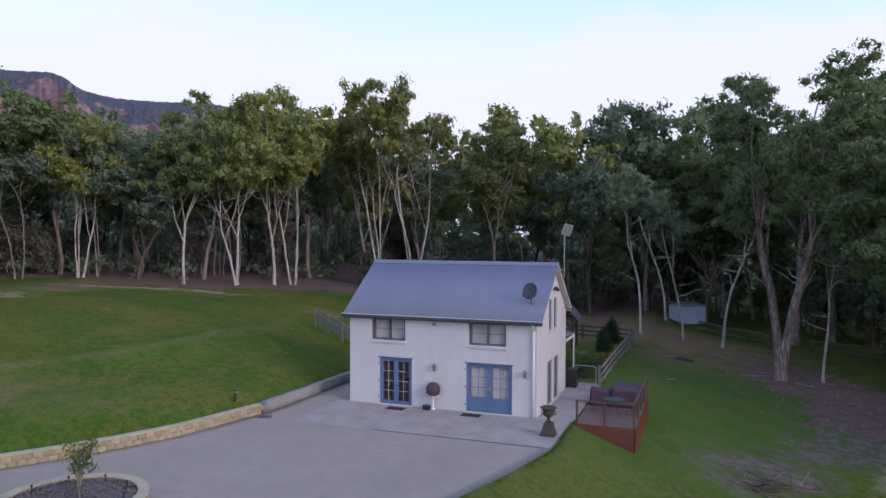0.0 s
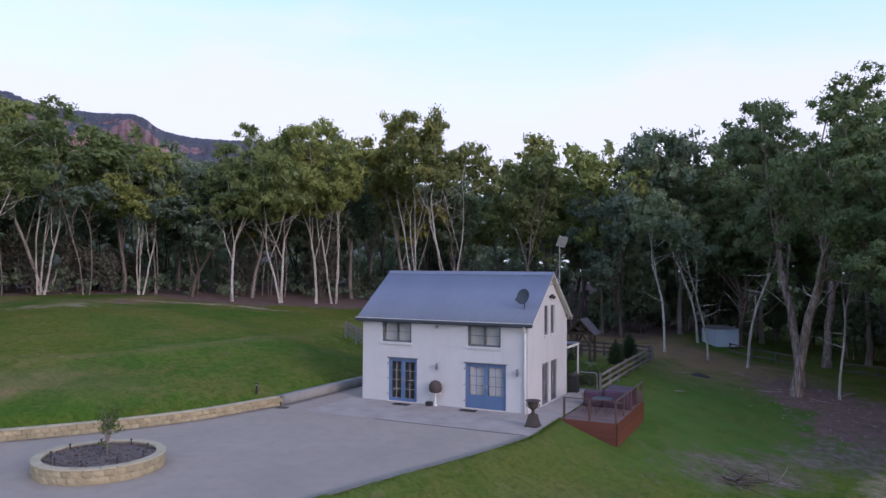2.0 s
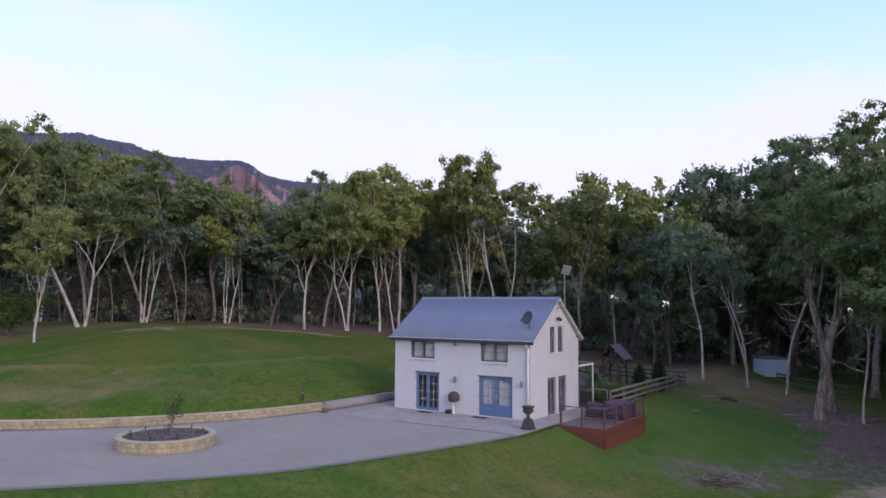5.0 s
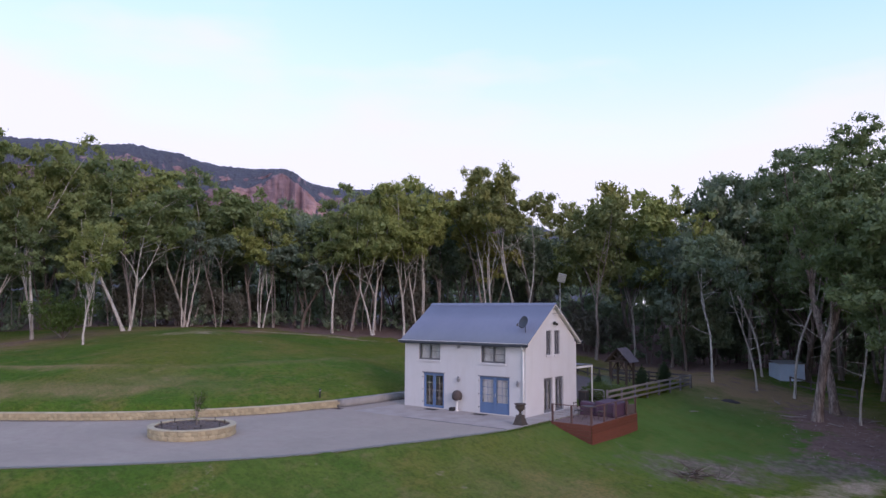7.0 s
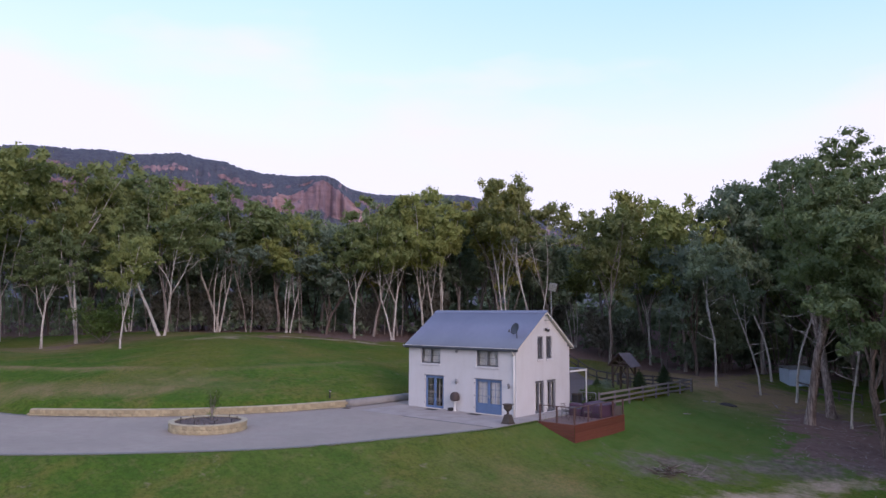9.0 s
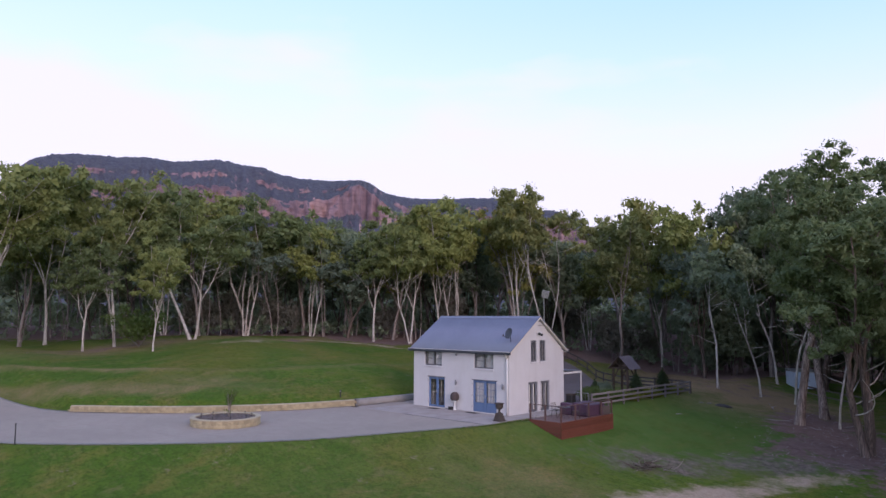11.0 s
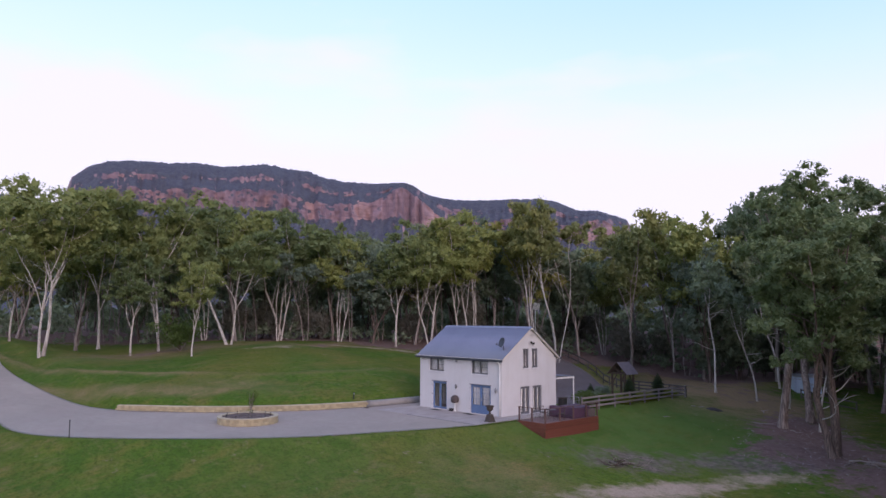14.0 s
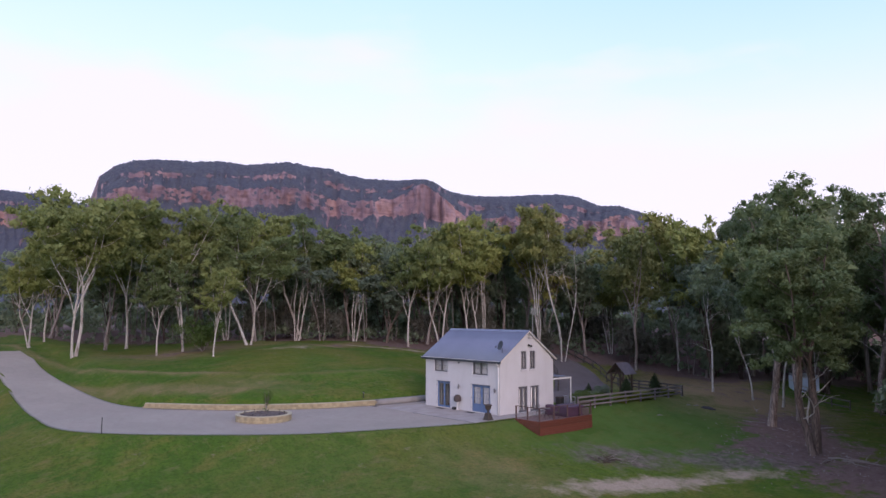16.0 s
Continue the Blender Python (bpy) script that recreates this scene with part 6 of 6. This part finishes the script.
def cone_shrub(x, y, h, seed):
    rng = np.random.default_rng(seed)
    cs, rs = [], []
    for k in range(26):
        t = (k + 0.5) / 26
        r = 0.44 * h / 2 * math.sin(math.pi * min(0.12 + t * 0.9, 0.98)) ** 0.8 * (1.15 - 0.5 * t)
        a = k * 2.4
        cs.append(np.array([0.4 * r * math.cos(a), 0.4 * r * math.sin(a), 0.1 + t * (h - 0.15)]))
        rs.append(max(r, 0.07) * 0.95)
    ob = tagged(new("conifer"), "dense dark green clipped conical conifer", "shrub", "conical conifers")
    ob.matrix_basis = pose(x, y, zat(x, y))
    from_arrays("stem", *stem_mesh(h), B_DARK, ob, True)
    lv, lf = leaf_cards(rng, cs, rs, 2200, 0.08, 0.05, flat=1.0, loose=0.7)
    from_arrays("leaves", lv, lf, L_CONE, ob)


def stem_mesh(h):
    v, f = [], []
    tube(v, f, [np.array([0, 0, -0.1]), np.array([0, 0, h * 0.5]), np.array([0.02, 0, h * 0.9])], [0.05, 0.035, 0.01], 6)
    return v, f


cone_shrub(0.55, 15.7, 2.2, 1)
cone_shrub(0.45, 20.5, 2.3, 2)
cone_shrub(-1.7, 13.2, 1.6, 3)
for i, (x, y, h, leaf, lab) in enumerate([(0.2, 9.8, 0.9, L_BUSH, "rounded green garden shrub behind the fence"), (-0.7, 10.8, 1.0, L_BUSH, "rounded green garden shrub behind the fence"), (0.4, 11.4, 0.85, L_BUSH, "rounded green garden shrub behind the fence"), (0.1, 12.9, 0.75, L_BUSH, "rounded green garden shrub behind the fence"), (-0.6, 12.2, 0.9, L_DARK, "dark leafy garden shrub"), (0.7, 17.2, 0.5, L_LIME, "low yellow-green hedge plant"), (0.8, 18.3, 0.5, L_LIME, "low yellow-green hedge plant"), (0.9, 14.4, 0.5, L_LIME, "low yellow-green hedge plant"), (0.8, 21.9, 0.5, L_LIME, "low yellow-green hedge plant"), (-3.4, 17.6, 0.8, L_DARK, "dark leafy garden shrub")]):
    bush_plant("shrub", x, y, zat(x, y), 0.15, 0.9, h * 1.1, 16, leaf, lab, "shrub", 60 + i, size=(0.10, 0.055), per=323, clump=0.40, group="garden shrubs")
bush_plant("wild_bush", -39.6, -6.4, zat(-39.6, -6.4), 0.3, 3.2, 4.4, 30, L_BUSH, "wide green bush at the foot of a young gum", "bush", 90, size=(0.26, 0.11), per=130, clump=0.62)

shed = empty("garden_shed", pose(4.6, 43.8, zat(4.6, 43.8), 0, 0, 38) @ Matrix.Diagonal((0.9, 0.9, 0.86, 1)), "pale blue-grey ribbed steel garden shed", "shed")
part("body", boxes((-1.4, 1.4, -1.25, 1.25, 0, 1.95)), M_SHED, shed)
bm = boxes((-1.46, 1.46, -1.31, 1.31, 1.955, 2.0))
for q in bm.verts:
    q.co.z += 0.09 * (1.31 + q.co.y)
part("roof", bm, M_STEEL, shed, "pale steel roof")
for x in np.arange(-1.3, 1.31, 0.26):
    part("rib", boxes((x - 0.02, x + 0.02, -1.27, -1.252, 0.02, 1.93)), M_SHED, shed)
dr = part("door", boxes((0.1, 1.0, -1.29, -1.272, 0.05, 1.85)), M_SHED, shed)
part("handle", boxes((0.2, 0.23, -1.31, -1.29, 0.9, 1.05)), M_BLACK, dr)

# ---- small things on the grass ----
bol = empty("bollard_light", pose(-12.0, -4.1, zat(-12.0, -4.1)), "short black garden bollard light on the lawn", "lamp")
part("post", rod(bmesh.new(), (0, 0, -0.05), (0, 0, 0.36), 0.045), M_BLACK, bol)
part("cap", rod(bmesh.new(), (0, 0, 0.40), (0, 0, 0.48), 0.085, 0.06), M_BLACK, bol)
part("lens", rod(bmesh.new(), (0, 0, 0.36), (0, 0, 0.40), 0.04), M_WHITE, bol)
stk = empty("marker_stake", pose(-10.6, -25.3, zat(-10.6, -25.3)), "thin dark stake at the driveway's edge", "stake")
part("shaft", rod(bmesh.new(), (0, 0, -0.1), (0, 0, 1.0), 0.03, 0.025), M_BLACK, stk)
part("cap", rod(bmesh.new(), (0, 0, 1.0), (0, 0, 1.05), 0.04), M_BLACK, stk)


def fallen(x, y, length, r, turn, seed, label, group="fallen branches"):
    rng = np.random.default_rng(seed)
    v, f = [], []
    p, rr, d = bough(rng, np.array([-length / 2, 0, r * 0.8]), np.array([1.0, 0, 0]), length, r, r * 0.4, 8, 0.12, 0)
    p = [np.array([q[0], q[1], max(r * 0.7, min(q[2], r * 2))]) for q in p]
    tube(v, f, p, rr, 7)
    for k in (3, 5):
        q, qr, _ = bough(rng, p[k], np.array([0.6, rng.choice([-1, 1]) * 0.9, 0.25]), length * 0.35, r * 0.5, r * 0.15, 5, 0.2, -0.02)
        q = [np.array([a[0], a[1], max(a[2], 0.02)]) for a in q]
        tube(v, f, q, qr, 5)
    ob = from_arrays("fallen_branch", v, f, M_LOG, smooth=True)
    ob.matrix_basis = pose(x, y, zat(x, y), 0, 0, turn)
    return tagged(ob, label, "branch", group)


bm = lathe([(0.95, -0.06), (0.86, 0.05), (0.66, 0.15), (0.42, 0.24), (0.16, 0.27), (0.02, 0.28)], 26)
for q in bm.verts:
    k = noise.noise(q.co * 2.3) * 0.12
    q.co.x, q.co.y, q.co.z = q.co.x * (1.15 + k), q.co.y * (0.62 + k), q.co.z * (1 + 3 * k) + 0.04 * noise.noise(q.co * 7)
heap = part("ash_heap", bm, M_ASH, smooth=True)
heap.matrix_basis = pose(4.95, 21.8, zat(4.95, 21.8), 0, 0, 15) @ Matrix.Diagonal((0.72, 0.72, 0.8, 1))
tagged(heap, "low dark heap of ash and mulch on the grass", "heap")
brushwood = empty("brush_heap", pose(8.9, 1.0, zat(8.9, 1.0), 0, 0, 25), "low heap of dry grey dead brushwood", "heap")
rng = np.random.default_rng(77)
for i in range(70):
    v, f = [], []
    c = np.array([rng.normal(0, 0.75), rng.normal(0, 0.4), 0.03])
    c[2] += 0.42 * math.exp(-(c[0] / 0.8) ** 2 - (c[1] / 0.45) ** 2) * rng.random()
    a = rng.uniform(0, 6.28)
    tp, tr, _ = bough(rng, c, np.array([math.cos(a), math.sin(a), rng.uniform(0.0, 0.35)]), rng.uniform(0.5, 1.3), 0.020, 0.006, 4, 0.15, 0.0)
    tube(v, f, [np.array([q[0], q[1], max(q[2], 0.02)]) for q in tp], tr, 4)
    from_arrays("stick", v, f, M_RUSTIC if i % 3 else M_LOG, brushwood, True)
LB = "weathered grey fallen branch lying on the ground"
for i, (x, y, L, r, a) in enumerate([(4.0, 21.6, 0.6, 0.05, 60), (3.6, 20.9, 0.5, 0.05, -30), (4.5, 14.6, 0.8, 0.05, 20), (19.2, 14.6, 2.6, 0.06, 15), (19.8, 13.9, 2.2, 0.05, -25), (18.6, 13.7, 1.9, 0.05, 60), (20.4, 14.6, 2.4, 0.05, 5), (19.0, 15.2, 1.6, 0.04, -60), (9.4, 21.2, 1.8, 0.06, 20), (12.4, 20.4, 1.5, 0.05, -40), (14.0, 24.0, 2.0, 0.06, 70), (21.5, 17.0, 1.6, 0.05, 35), (7.2, 26.5, 1.5, 0.05, 120)]):
    fallen(x, y, L, r, a, 200 + i, LB)
rail_fence([(-13.2, 9.6), (-15.2, 10.4), (-17.4, 11.6)], 1.4, 1.15, 4, "weathered grey slatted fence on the bank behind the house")

# shed bark and sticks under the gums, tufts on the slope
rng = np.random.default_rng(9)
n = 480
cx, cy = np.concatenate([rng.normal(12.5, 2.4, n // 2), rng.normal(17, 2.6, n // 2)]), np.concatenate([rng.normal(20.5, 4, n // 2), rng.normal(13.5, 2.6, n // 2)])
z = land_z(cx, cy) + 0.05
ang = rng.uniform(0, math.pi, n)
L = rng.uniform(0.08, 0.30, n)
d = np.column_stack([np.cos(ang) * L / 2, np.sin(ang) * L / 2, rng.normal(0, 0.03, n)])
s = np.column_stack([-np.sin(ang), np.cos(ang), rng.normal(0, 0.4, n)]) * rng.uniform(0.010, 0.022, n)[:, None]
c = np.column_stack([cx, cy, z])
v = np.stack([c - d - s, c + d - s, c + d + s, c - d + s], 1).reshape(-1, 3)
tagged(from_arrays("bark_litter", v, np.arange(len(v)).reshape(-1, 4), M_PALE), "curled strips of shed bark scattered under the gums", "bark litter", kind="stuff")


def tufts(name, n, pick, hi, lo, material, label, seed, w=0.03):
    rng = np.random.default_rng(seed)
    p = pick(rng, n)
    z = land_z(p[:, 0], p[:, 1])
    m = len(p)
    h = rng.uniform(lo, hi, m)
    a = rng.uniform(0, 6.28, m)
    lean = rng.normal(0, 0.35, (m, 2)) * h[:, None]
    b = np.column_stack([p, z - 0.02])
    t = np.column_stack([p + lean, z + h])
    s = np.column_stack([np.cos(a), np.sin(a), np.zeros(m)]) * (w * rng.uniform(0.6, 1.6, m))[:, None]
    v = np.stack([b - s, b + s, t], 1).reshape(-1, 3)
    tagged(from_arrays(name, v, np.arange(len(v)).reshape(-1, 3), material), label, "grass", kind="stuff")


def on_edge(rng, n):
    t = rng.random(n)
    i = t * (len(court_out) - 1)
    k = np.minimum(i.astype(int), len(court_out) - 2)
    p = court_out[k] + (court_out[k + 1] - court_out[k]) * (i - k)[:, None]
    return p + rng.normal(0, 0.10, (n, 2))


tufts("verge_grass", 9000, on_edge, 0.07, 0.02, L_BLADE, "ragged grass along the forecourt's edge", 32, 0.02)
